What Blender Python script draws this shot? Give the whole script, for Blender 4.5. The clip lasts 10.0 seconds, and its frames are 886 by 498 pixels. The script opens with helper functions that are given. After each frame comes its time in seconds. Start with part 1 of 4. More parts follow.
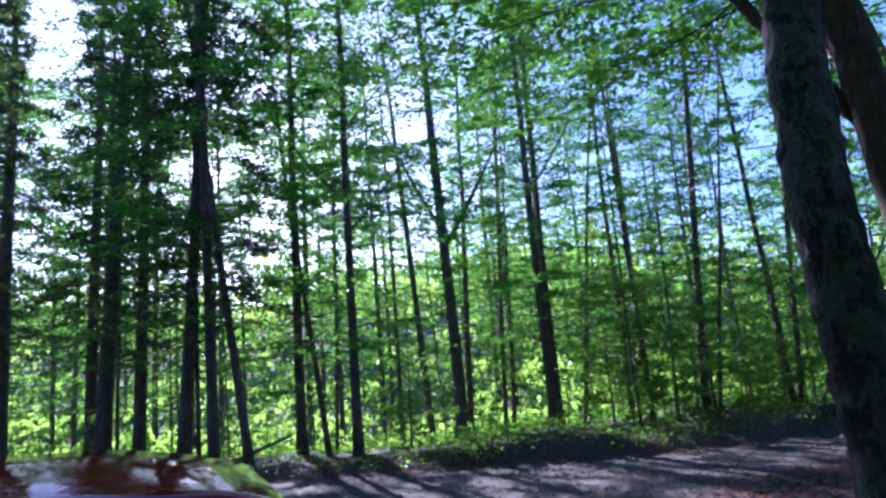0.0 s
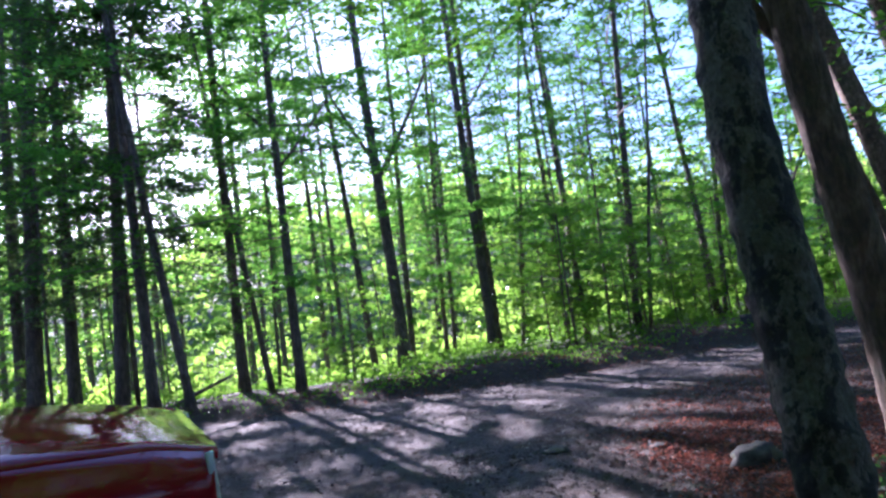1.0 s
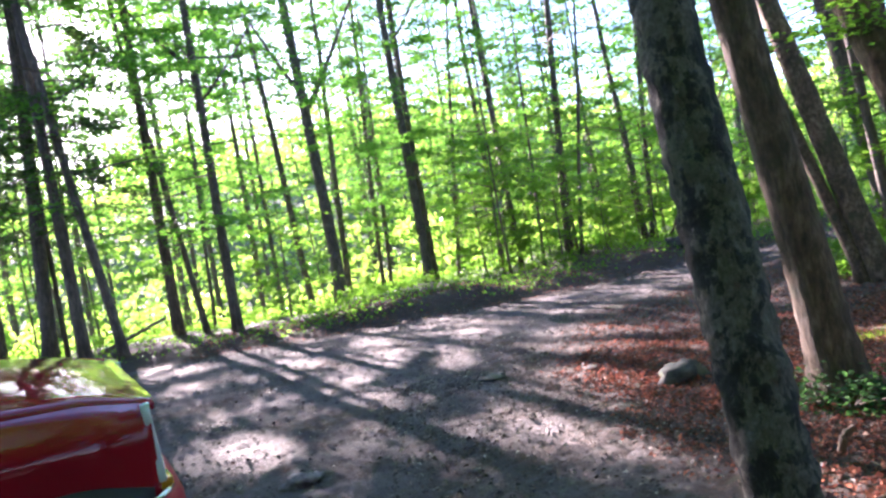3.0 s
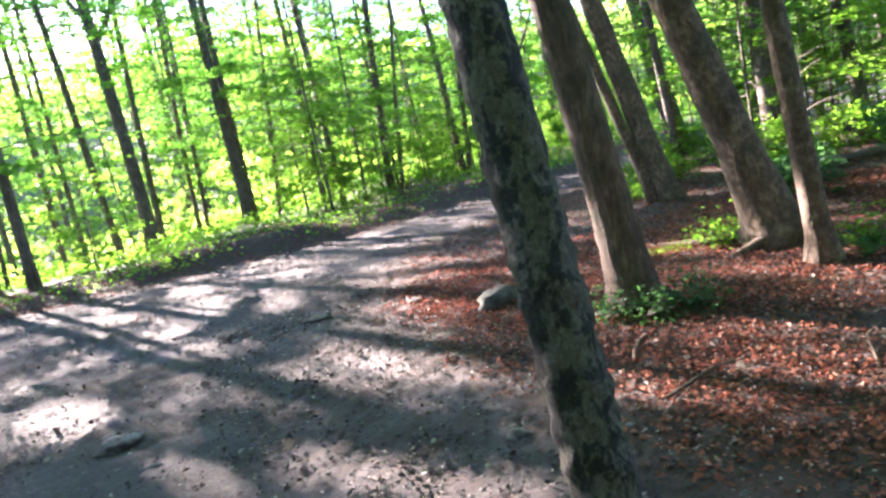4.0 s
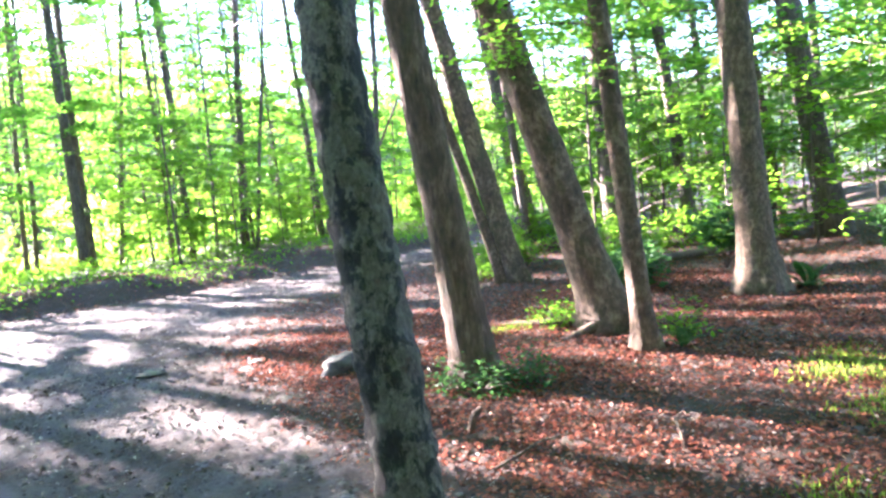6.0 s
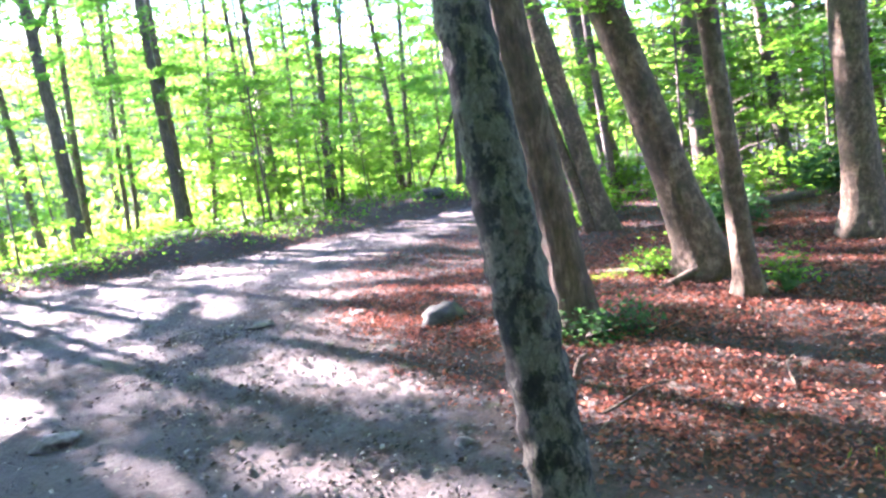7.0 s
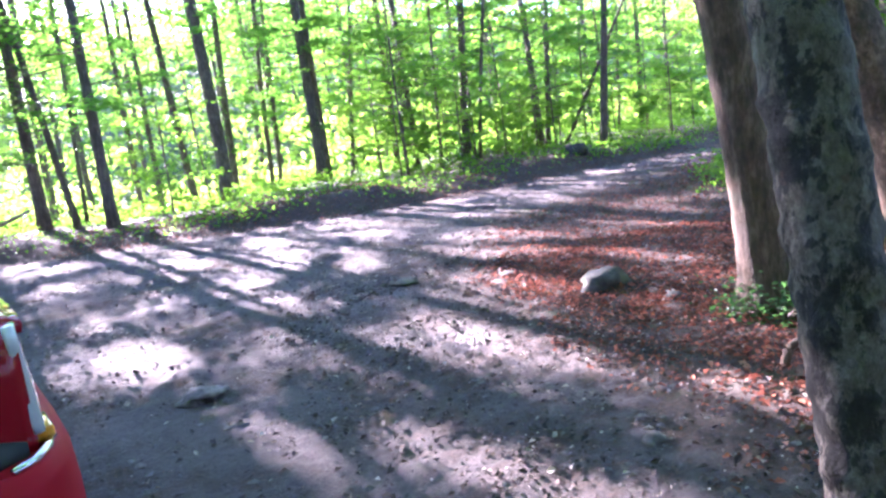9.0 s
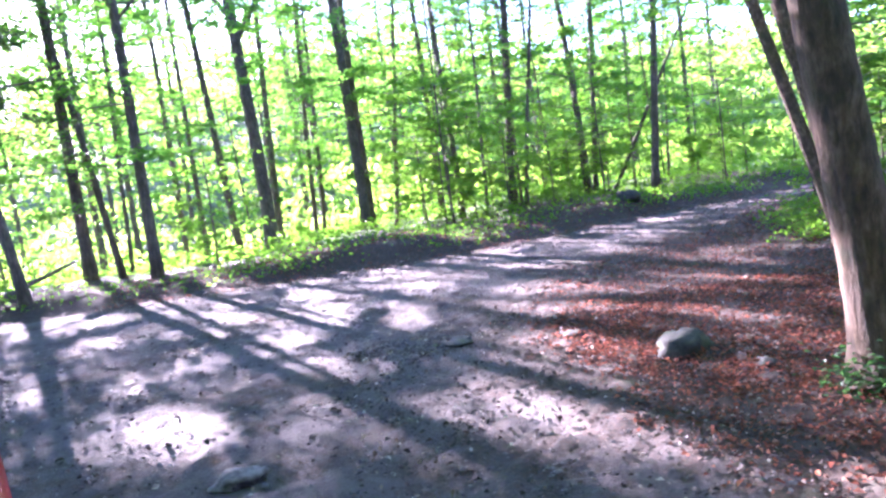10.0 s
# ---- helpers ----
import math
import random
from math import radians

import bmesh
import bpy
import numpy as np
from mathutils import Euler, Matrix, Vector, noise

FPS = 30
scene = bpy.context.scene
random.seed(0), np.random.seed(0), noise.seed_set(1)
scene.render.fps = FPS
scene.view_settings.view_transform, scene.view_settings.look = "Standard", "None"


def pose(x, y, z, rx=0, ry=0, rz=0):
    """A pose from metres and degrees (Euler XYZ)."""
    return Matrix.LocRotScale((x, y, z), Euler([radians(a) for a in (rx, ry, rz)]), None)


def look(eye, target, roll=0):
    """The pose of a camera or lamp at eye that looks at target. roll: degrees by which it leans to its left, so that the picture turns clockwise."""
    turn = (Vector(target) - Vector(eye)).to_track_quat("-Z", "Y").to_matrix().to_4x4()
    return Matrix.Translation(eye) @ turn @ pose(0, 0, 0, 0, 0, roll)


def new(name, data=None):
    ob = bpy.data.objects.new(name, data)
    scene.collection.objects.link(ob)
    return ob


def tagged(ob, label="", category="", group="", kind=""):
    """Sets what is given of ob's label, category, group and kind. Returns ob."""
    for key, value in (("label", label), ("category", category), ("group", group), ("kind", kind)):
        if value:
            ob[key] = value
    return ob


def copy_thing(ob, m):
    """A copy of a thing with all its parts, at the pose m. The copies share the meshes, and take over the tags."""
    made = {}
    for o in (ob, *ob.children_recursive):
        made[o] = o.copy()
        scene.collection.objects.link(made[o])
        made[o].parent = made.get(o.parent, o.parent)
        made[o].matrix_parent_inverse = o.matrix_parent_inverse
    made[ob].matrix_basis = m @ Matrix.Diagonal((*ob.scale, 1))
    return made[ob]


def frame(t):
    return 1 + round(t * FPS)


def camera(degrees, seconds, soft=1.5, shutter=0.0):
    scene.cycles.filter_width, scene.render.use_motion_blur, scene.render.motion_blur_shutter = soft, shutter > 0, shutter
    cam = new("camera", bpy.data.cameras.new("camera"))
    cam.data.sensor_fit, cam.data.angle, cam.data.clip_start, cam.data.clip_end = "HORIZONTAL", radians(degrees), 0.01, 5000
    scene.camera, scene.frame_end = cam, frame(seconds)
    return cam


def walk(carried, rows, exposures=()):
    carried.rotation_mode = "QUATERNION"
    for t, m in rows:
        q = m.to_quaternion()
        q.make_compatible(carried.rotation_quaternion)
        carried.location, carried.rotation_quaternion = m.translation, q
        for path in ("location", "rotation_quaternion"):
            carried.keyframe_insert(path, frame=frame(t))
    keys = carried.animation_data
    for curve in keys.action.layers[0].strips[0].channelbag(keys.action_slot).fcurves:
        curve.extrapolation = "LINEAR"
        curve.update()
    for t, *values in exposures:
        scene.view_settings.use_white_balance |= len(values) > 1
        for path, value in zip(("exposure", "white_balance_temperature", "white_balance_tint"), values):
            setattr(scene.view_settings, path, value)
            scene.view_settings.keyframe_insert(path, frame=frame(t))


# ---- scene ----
cam = camera(62.3, 10.0, soft=2.6)
PATH = [
    (0, (0.031, 0.023, 1.471), (0.023, 1.986, 1.854), -4.2),
    (0.5, (0.062, 0.063, 1.483), (0.093, 2.043, 1.764), -5.1),
    (1, (0.068, 0.071, 1.482), (0.214, 2.057, 1.662), -7.4),
    (1.5, (0.066, 0.069, 1.482), (0.214, 2.062, 1.555), -7.8),
    (2, (0.072, 0.078, 1.481), (0.205, 2.074, 1.502), -8.6),
    (2.2, (0.064, 0.061, 1.482), (0.213, 2.056, 1.509), -8.6),
    (3.3, (0.075, 0.114, 1.505), (0.478, 2.07, 1.4), -9.2),
    (3.5, (0.101, 0.115, 1.494), (0.595, 2.044, 1.31), -8.8),
    (4, (0.118, 0.126, 1.509), (0.83, 1.973, 1.222), -11.6),
    (4.5, (0.16, 0.065, 1.513), (0.959, 1.873, 1.212), -10.6),
    (5, (0.19, 0.072, 1.497), (1.336, 1.694, 1.255), -7.5),
    (5.2, (0.187, 0.077, 1.49), (1.387, 1.664, 1.288), -7.5),
    (6.3, (0.062, 0.027, 1.501), (1.083, 1.74, 1.346), -5.4),
    (6.5, (0.023, 0.032, 1.514), (1.004, 1.768, 1.353), -6.1),
    (7, (-0.077, 0.038, 1.523), (0.81, 1.81, 1.258), -7.6),
    (7.5, (-0.13, 0.067, 1.525), (0.616, 1.904, 1.266), -7.0),
    (8, (-0.048, 0.259, 1.482), (0.687, 2.085, 1.127), -11.1),
    (8.5, (-0.034, 0.436, 1.49), (0.591, 2.314, 1.209), -8.5),
    (9, (-0.078, 0.677, 1.461), (0.472, 2.571, 1.128), -7.1),
    (9.5, (-0.14, 0.906, 1.526), (0.387, 2.831, 1.402), -6.0),
    (10, (-0.054, 1.201, 1.49), (0.408, 3.137, 1.295), -7.5),
]
walk(cam, [(t, look(eye, target, roll)) for t, eye, target, roll in PATH],
     [(0.0, 2.0, 4900, 37), (0.5, 2.25, 5000, 37), (1.0, 2.6, 5250, 38), (2.0, 3.35, 5600, 38), (3.5, 3.85, 6050, 32), (4.5, 4.4, 6150, 24),
      (6.5, 4.95, 5850, 34), (8.0, 4.7, 5650, 42), (10.0, 4.4, 5400, 46)])

# ---- light: low sun behind the trees, clear sky ----
SUN_AZ, SUN_EL = radians(-18.8), radians(17.2)
sun_way = Vector((math.sin(SUN_AZ) * math.cos(SUN_EL), math.cos(SUN_AZ) * math.cos(SUN_EL), math.sin(SUN_EL)))
world = bpy.data.worlds.new("sky")
scene.world = world
world.use_nodes = True
wn = world.node_tree
sky = wn.nodes.new("ShaderNodeTexSky")
sky.sky_type, sky.sun_disc = "NISHITA", False
sky.sun_elevation, sky.sun_rotation = SUN_EL, SUN_AZ
sky.altitude, sky.air_density, sky.dust_density = 200, 1.0, 0.9
sky.ozone_density = 3.5
wn.links.new(sky.outputs[0], wn.nodes["Background"].inputs[0])
wn.nodes["Background"].inputs[1].default_value = 0.074
sun = new("sun", bpy.data.lights.new("sun", "SUN"))
sun.data.energy, sun.data.angle, sun.data.color = 5.0, radians(0.55), (1.0, 0.9, 0.76)
sun.matrix_world = look(sun_way * 80, (0, 0, 0))

R = np.random.default_rng(7)


# ---- materials ----
def material(name, rough=0.8):
    m = bpy.data.materials.new(name)
    m.use_nodes = True
    n = m.node_tree
    b = n.nodes["Principled BSDF"]
    b.inputs["Roughness"].default_value = rough
    return m, n, b


def link(n, a, b):
    n.links.new(a, b)


def ramp(n, fac, stops):
    r = n.nodes.new("ShaderNodeValToRGB")
    while len(r.color_ramp.elements) < len(stops):
        r.color_ramp.elements.new(0.5)
    for e, (p, c) in zip(r.color_ramp.elements, stops):
        e.position, e.color = p, (*c, 1)
    if fac is not None:
        link(n, fac, r.inputs[0])
    return r.outputs[0]


def noise_tex(n, scale, detail=4, rough=0.55, stretch=None):
    t = n.nodes.new("ShaderNodeTexNoise")
    t.inputs["Scale"].default_value, t.inputs["Detail"].default_value, t.inputs["Roughness"].default_value = scale, detail, rough
    c = n.nodes.new("ShaderNodeTexCoord")
    if stretch:
        k = n.nodes.new("ShaderNodeMapping")
        k.inputs["Scale"].default_value = stretch
        link(n, c.outputs["Object"], k.inputs[0])
        link(n, k.outputs[0], t.inputs[0])
    else:
        link(n, c.outputs["Object"], t.inputs[0])
    return t.outputs[0]


def blend(n, fac, a, b, kind="MIX"):
    m = n.nodes.new("ShaderNodeMix")
    m.data_type, m.blend_type = "RGBA", kind
    for k, v in ((0, fac), (6, a), (7, b)):
        if isinstance(v, (int, float)):
            m.inputs[k].default_value = v
        elif isinstance(v, tuple):
            m.inputs[k].default_value = (*v, 1)
        else:
            link(n, v, m.inputs[k])
    return m.outputs[2]


def maths(n, op, a, b=0.0, c=0.0):
    m = n.nodes.new("ShaderNodeMath")
    m.operation = op
    for k, v in enumerate((a, b, c)):
        if isinstance(v, (int, float)):
            m.inputs[k].default_value = v
        else:
            link(n, v, m.inputs[k])
    return m.outputs[0]


def bump(n, b, height, strength, dist):
    k = n.nodes.new("ShaderNodeBump")
    k.inputs["Strength"].default_value, k.inputs["Distance"].default_value = strength, dist
    link(n, height, k.inputs["Height"])
    link(n, k.outputs[0], b.inputs["Normal"])


def leaf_material(name, dark, light, through_col, share=0.5, least=0.6):
    """A thin leaf: it reflects and lets light through, and differs from leaf to leaf."""
    m = bpy.data.materials.new(name)
    m.use_nodes = True
    n = m.node_tree
    b = n.nodes["Principled BSDF"]
    g = n.nodes.new("ShaderNodeNewGeometry")
    var = g.outputs["Random Per Island"]
    link(n, ramp(n, var, [(0.0, dark), (1.0, light)]), b.inputs["Base Color"])
    b.inputs["Roughness"].default_value = 0.5
    b.inputs["Specular IOR Level"].default_value = 0.18
    t = n.nodes.new("ShaderNodeBsdfTranslucent")
    lo = tuple(c * least for c in through_col)
    big = noise_tex(n, 0.35, 2)
    link(n, blend(n, big, ramp(n, var, [(0.0, lo), (1.0, through_col)]), tuple(c * 0.75 for c in through_col)), t.inputs[0])
    s = n.nodes.new("ShaderNodeMixShader")
    s.inputs[0].default_value = share
    link(n, b.outputs[0], s.inputs[1])
    link(n, t.outputs[0], s.inputs[2])
    link(n, s.outputs[0], n.nodes["Material Output"].inputs[0])
    return m


LEAF = leaf_material("green_leaf", (0.028, 0.075, 0.018), (0.065, 0.14, 0.028), (0.22, 0.57, 0.06), 0.58)
LEAF_DARK = leaf_material("needle_leaf", (0.03, 0.065, 0.02), (0.06, 0.1, 0.035), (0.16, 0.27, 0.07), 0.42)
LEAF_LOW = leaf_material("undergrowth_leaf", (0.04, 0.10, 0.015), (0.09, 0.17, 0.03), (0.3, 0.65, 0.05), 0.58)
FERN = leaf_material("fern_leaf", (0.02, 0.06, 0.025), (0.05, 0.115, 0.04), (0.1, 0.27, 0.06), 0.45)
GRASS = leaf_material("grass_blade", (0.06, 0.10, 0.02), (0.12, 0.17, 0.03), (0.34, 0.5, 0.06), 0.5)
FAR = leaf_material("far_foliage", (0.06, 0.11, 0.02), (0.11, 0.17, 0.035), (0.45, 0.76, 0.1), 0.6)


def dry_leaf(name, stops):
    m, n, b = material(name, 0.75)
    g = n.nodes.new("ShaderNodeNewGeometry")
    link(n, ramp(n, g.outputs["Random Per Island"], stops), b.inputs["Base Color"])
    return m


def bark(name, dark, mid, light, scale=6.0, ridge=(1, 1, 0.22), moss=0.0, depth=0.02):
    m, n, b = material(name, 0.9)
    a = noise_tex(n, scale * 4, 6, 0.65, ridge)
    blot = noise_tex(n, scale * 0.7, 4, 0.6)
    c = ramp(n, a, [(0.3, dark), (0.52, mid), (0.75, light)])
    c = blend(n, ramp(n, blot, [(0.42, (0, 0, 0)), (0.6, (1, 1, 1))]), blend(n, 0.55, c, dark), c)
    if moss:
        k = noise_tex(n, scale * 0.4, 5, 0.6)
        c = blend(n, ramp(n, k, [(0.55, (0, 0, 0)), (0.72, (moss, moss, moss))]), c, (0.07, 0.085, 0.03))
    link(n, c, b.inputs["Base Color"])
    bump(n, b, a, 0.8, depth)
    return m


BARK = bark("grey_brown_bark", (0.0425, 0.0272, 0.0187), (0.14, 0.09, 0.056), (0.28, 0.197, 0.13), 7, ridge=(1, 1, 0.3), moss=0.5, depth=0.03)
BARK_DARK = bark("dark_bark", (0.05, 0.04, 0.032), (0.15, 0.115, 0.09), (0.27, 0.215, 0.17))
BARK_WARM = bark("warm_brown_bark", (0.04, 0.027, 0.018), (0.165, 0.106, 0.064), (0.36, 0.255, 0.17), 6, moss=0.7, ridge=(0.9, 0.9, 0.6), depth=0.035)


def mottled_bark():
    """Grey flaking bark with long black patches, an olive side and pale scars."""
    m, n, b = material("mottled_grey_bark", 0.85)
    fine = noise_tex(n, 70, 8, 0.7, (1, 1, 0.7))
    flake = noise_tex(n, 26, 5, 0.6, (1, 1, 0.55))
    patch = noise_tex(n, 10, 7, 0.7, (1, 1, 0.5))
    small = noise_tex(n, 24, 5, 0.6, (1, 1, 0.75))
    c = ramp(n, fine, [(0.3, (0.0504, 0.041, 0.031)), (0.5, (0.119, 0.0994, 0.0756)), (0.72, (0.216, 0.184, 0.144))])
    c = blend(n, ramp(n, noise_tex(n, 2.2, 3, 0.5), [(0.42, (0, 0, 0)), (0.6, (0.8, 0.8, 0.8))]), c, ramp(n, fine, [(0.3, (0.04, 0.038, 0.022)), (0.7, (0.15, 0.138, 0.08))]))
    c = blend(n, ramp(n, flake, [(0.6, (0, 0, 0)), (0.65, (0.6, 0.6, 0.6))]), c, (0.203, 0.18, 0.146))
    black = ramp(n, fine, [(0.3, (0.008, 0.007, 0.006)), (0.55, (0.024, 0.02, 0.017)), (0.8, (0.075, 0.064, 0.052))])
    c = blend(n, ramp(n, small, [(0.54, (0, 0, 0)), (0.58, (0.9, 0.9, 0.9))]), c, black)
    c = blend(n, ramp(n, patch, [(0.52, (0, 0, 0)), (0.56, (0.95, 0.95, 0.95))]), c, black)
    c = blend(n, ramp(n, noise_tex(n, 9, 4, 0.6), [(0.66, (0, 0, 0)), (0.7, (0.6, 0.6, 0.6))]), c, (0.1, 0.05, 0.038))
    link(n, c, b.inputs["Base Color"])
    bump(n, b, blend(n, 0.5, blend(n, 0.6, fine, flake), small), 1.0, 0.03)
    return m


BARK_NEAR = mottled_bark()


def ground_material():
    m, n, b = material("earth_gravel_and_litter", 0.92)
    at = n.nodes.new("ShaderNodeAttribute")
    at.attribute_name = "gravel"
    grit = noise_tex(n, 55, 6, 0.75)
    big = noise_tex(n, 0.8, 5, 0.6)
    mid = noise_tex(n, 5, 6, 0.65)
    clod = noise_tex(n, 14, 6, 0.7)
    gravel = ramp(n, grit, [(0.3, (0.03, 0.024, 0.023)), (0.5, (0.115, 0.088, 0.077)), (0.72, (0.27, 0.213, 0.19))])
    gravel = blend(n, ramp(n, clod, [(0.52, (0, 0, 0)), (0.62, (0.75, 0.75, 0.75))]), gravel, ramp(n, grit, [(0.3, (0.02, 0.015, 0.014)), (0.7, (0.13, 0.1, 0.095))]))
    gravel = blend(n, ramp(n, mid, [(0.4, (0, 0, 0)), (0.66, (0.75, 0.75, 0.75))]), gravel, (0.085, 0.063, 0.06))
    gravel = blend(n, ramp(n, big, [(0.42, (0, 0, 0)), (0.66, (0.5, 0.5, 0.5))]), gravel, (0.19, 0.15, 0.148))
    earth = ramp(n, noise_tex(n, 36, 6, 0.8), [(0.3, (0.025, 0.019, 0.016)), (0.5, (0.08, 0.058, 0.046)), (0.7, (0.17, 0.128, 0.105))])
    leafy = ramp(n, noise_tex(n, 38, 6, 0.8), [(0.3, (0.025, 0.018, 0.014)), (0.5, (0.075, 0.047, 0.035)), (0.64, (0.15, 0.08, 0.056)), (0.8, (0.26, 0.15, 0.105))])
    soil = blend(n, ramp(n, noise_tex(n, 1.9, 6, 0.65), [(0.34, (0, 0, 0)), (0.48, (1, 1, 1))]), earth, leafy)
    soil = blend(n, ramp(n, noise_tex(n, 1.3, 5, 0.6), [(0.58, (0, 0, 0)), (0.72, (0.7, 0.7, 0.7))]), soil, (0.07, 0.085, 0.028))
    field = n.nodes.new("ShaderNodeAttribute")
    field.attribute_name = "meadow"
    soil = blend(n, field.outputs["Fac"], soil, ramp(n, noise_tex(n, 6, 6, 0.7), [(0.3, (0.03, 0.05, 0.015)), (0.7, (0.13, 0.19, 0.045))]))
    edge = maths(n, "ADD", at.outputs["Fac"], maths(n, "MULTIPLY", maths(n, "SUBTRACT", mid, 0.5), 1.6))
    edge = maths(n, "ADD", edge, maths(n, "MULTIPLY", maths(n, "SUBTRACT", big, 0.5), 1.6))
    link(n, blend(n, ramp(n, edge, [(0.66, (0, 0, 0)), (1.0, (1, 1, 1))]), soil, gravel), b.inputs["Base Color"])
    bump(n, b, blend(n, 0.5, blend(n, 0.6, grit, clod), mid), 1.0, 0.12)
    return m


GROUND = ground_material()
DRY = leaf_material("dry_leaf", (0.04, 0.03, 0.024), (0.34, 0.2, 0.15), (0.5, 0.17, 0.12), 0.22, 0.08)
DRY.node_tree.nodes["Principled BSDF"].inputs["Roughness"].default_value = 0.85
DRY.node_tree.nodes["Principled BSDF"].inputs["Specular IOR Level"].default_value = 0.03
dry_island = DRY.node_tree.nodes["Geometry"].outputs["Random Per Island"]
link(DRY.node_tree, ramp(DRY.node_tree, dry_island, [(0.0, (0.04, 0.03, 0.024)), (0.4, (0.105, 0.073, 0.055)), (0.68, (0.29, 0.105, 0.066)), (0.92, (0.42, 0.165, 0.1)), (1.0, (0.44, 0.32, 0.25))]),
     DRY.node_tree.nodes["Principled BSDF"].inputs["Base Color"])
SCRAP = dry_leaf("trodden_leaf", [(0.0, (0.02, 0.014, 0.012)), (0.5, (0.06, 0.038, 0.03)), (0.8, (0.14, 0.085, 0.065)), (0.9, (0.28, 0.2, 0.16)), (1.0, (0.5, 0.43, 0.36))])


def stone_material(name, dark, light, moss=0.4):
    m, n, b = material(name, 0.85)
    a = noise_tex(n, 14, 6, 0.65)
    c = ramp(n, a, [(0.3, dark), (0.7, light)])
    c = blend(n, ramp(n, noise_tex(n, 5, 4), [(0.5, (0, 0, 0)), (0.65, (moss, moss, moss))]), c, (0.09, 0.10, 0.045))
    link(n, c, b.inputs["Base Color"])
    bump(n, b, a, 0.6, 0.02)
    return m


STONE = stone_material("grey_stone", (0.014, 0.013, 0.011), (0.085, 0.08, 0.065), 0.8)
PEBBLE = stone_material("pebble_stone", (0.03, 0.024, 0.022), (0.24, 0.2, 0.185), 0.0)


def plain(name, colour, rough, metal=0.0, coat=0.0):
    m, n, b = material(name, rough)
    k = noise_tex(n, 9, 4)
    link(n, blend(n, ramp(n, k, [(0.4, (0, 0, 0)), (0.75, (0.35, 0.35, 0.35))]), colour, tuple(c * 0.7 for c in colour)), b.inputs["Base Color"])
    b.inputs["Metallic"].default_value = metal
    b.inputs["Coat Weight"].default_value = coat
    b.inputs["Coat Roughness"].default_value = 0.04
    b.inputs["Specular IOR Level"].default_value = 0.15 if coat else 0.5
    return m


PAINT = plain("red_car_paint", (0.3, 0.005, 0.013), 0.5, 0.0, 1.0)
PAINT.node_tree.nodes["Principled BSDF"].inputs["Specular IOR Level"].default_value = 0.0
paint_wave = PAINT.node_tree.nodes.new("ShaderNodeBump")
paint_wave.inputs["Strength"].default_value, paint_wave.inputs["Distance"].default_value = 0.12, 0.02
link(PAINT.node_tree, noise_tex(PAINT.node_tree, 9, 3), paint_wave.inputs["Height"])
link(PAINT.node_tree, paint_wave.outputs[0], PAINT.node_tree.nodes["Principled BSDF"].inputs["Coat Normal"])
RUBBER = plain("black_rubber", (0.018, 0.018, 0.018), 0.85)
BUMPER = plain("red_bumper_paint", (0.42, 0.008, 0.02), 0.55, 0.0, 0.0)
BUMPER.node_tree.nodes["Principled BSDF"].inputs["Specular IOR Level"].default_value = 0.15
BLACK = plain("black_plastic", (0.02, 0.02, 0.02), 0.6)
CHROME = plain("chrome", (0.75, 0.75, 0.75), 0.12, 1.0)
AMBER = plain("amber_lens", (0.8, 0.3, 0.02), 0.15, 0.0, 1.0)
LENS = plain("clear_lamp_lens", (0.62, 0.66, 0.66), 0.12, 0.2, 1.0)
GLASS = plain("dark_window_glass", (0.02, 0.025, 0.03), 0.05, 0.0, 1.0)


# ---- mesh helpers ----
def mesh_of(name, verts, faces, mat, smooth=False):
    me = bpy.data.meshes.new(name)
    me.from_pydata([tuple(v) for v in np.asarray(verts, float)], [], [tuple(f) for f in faces])
    me.materials.append(mat)
    if smooth:
        me.shade_smooth()
    return me


def part_mesh(name, me, parent, label="", at=None):
    ob = new(name, me)
    ob.parent = parent
    if at is not None:
        ob.matrix_basis = at
    return tagged(ob, label)


def part(name, bm, mat, parent, label="", smooth=True):
    me = bpy.data.meshes.new(name)
    bm.to_mesh(me)
    bm.free()
    me.materials.append(mat)
    if smooth:
        me.shade_smooth()
    return part_mesh(name, me, parent, label)


def thing(name, m, label, category, group="", kind=""):
    ob = new(name)
    ob.empty_display_size = 0.2
    ob.matrix_basis = m
    return tagged(ob, label, category, group, kind)


def unit(v):
    return v / np.maximum(np.linalg.norm(v, axis=-1, keepdims=True), 1e-9)


def leaves(pos, along, up, size, slim=0.6, fold=0.12):
    """Kite-shaped leaves folded at the midrib: verts and faces."""
    along, side = unit(along), unit(np.cross(up, along))
    up = np.cross(along, side)
    s = np.asarray(size)[:, None]
    lift = up * s * fold
    a = pos - along * s * 0.5
    b = pos + side * s * slim * 0.5 - along * s * 0.06 + lift
    c = pos + along * s * 0.5
    d = pos - side * s * slim * 0.5 - along * s * 0.06 + lift
    v = np.stack([a, b, c, d], 1).reshape(-1, 3)
    k = np.arange(len(pos))[:, None] * 4
    f = np.concatenate([k + [[0, 2, 1]], k + [[0, 3, 2]]], 1).reshape(-1, 3)
    return v, f


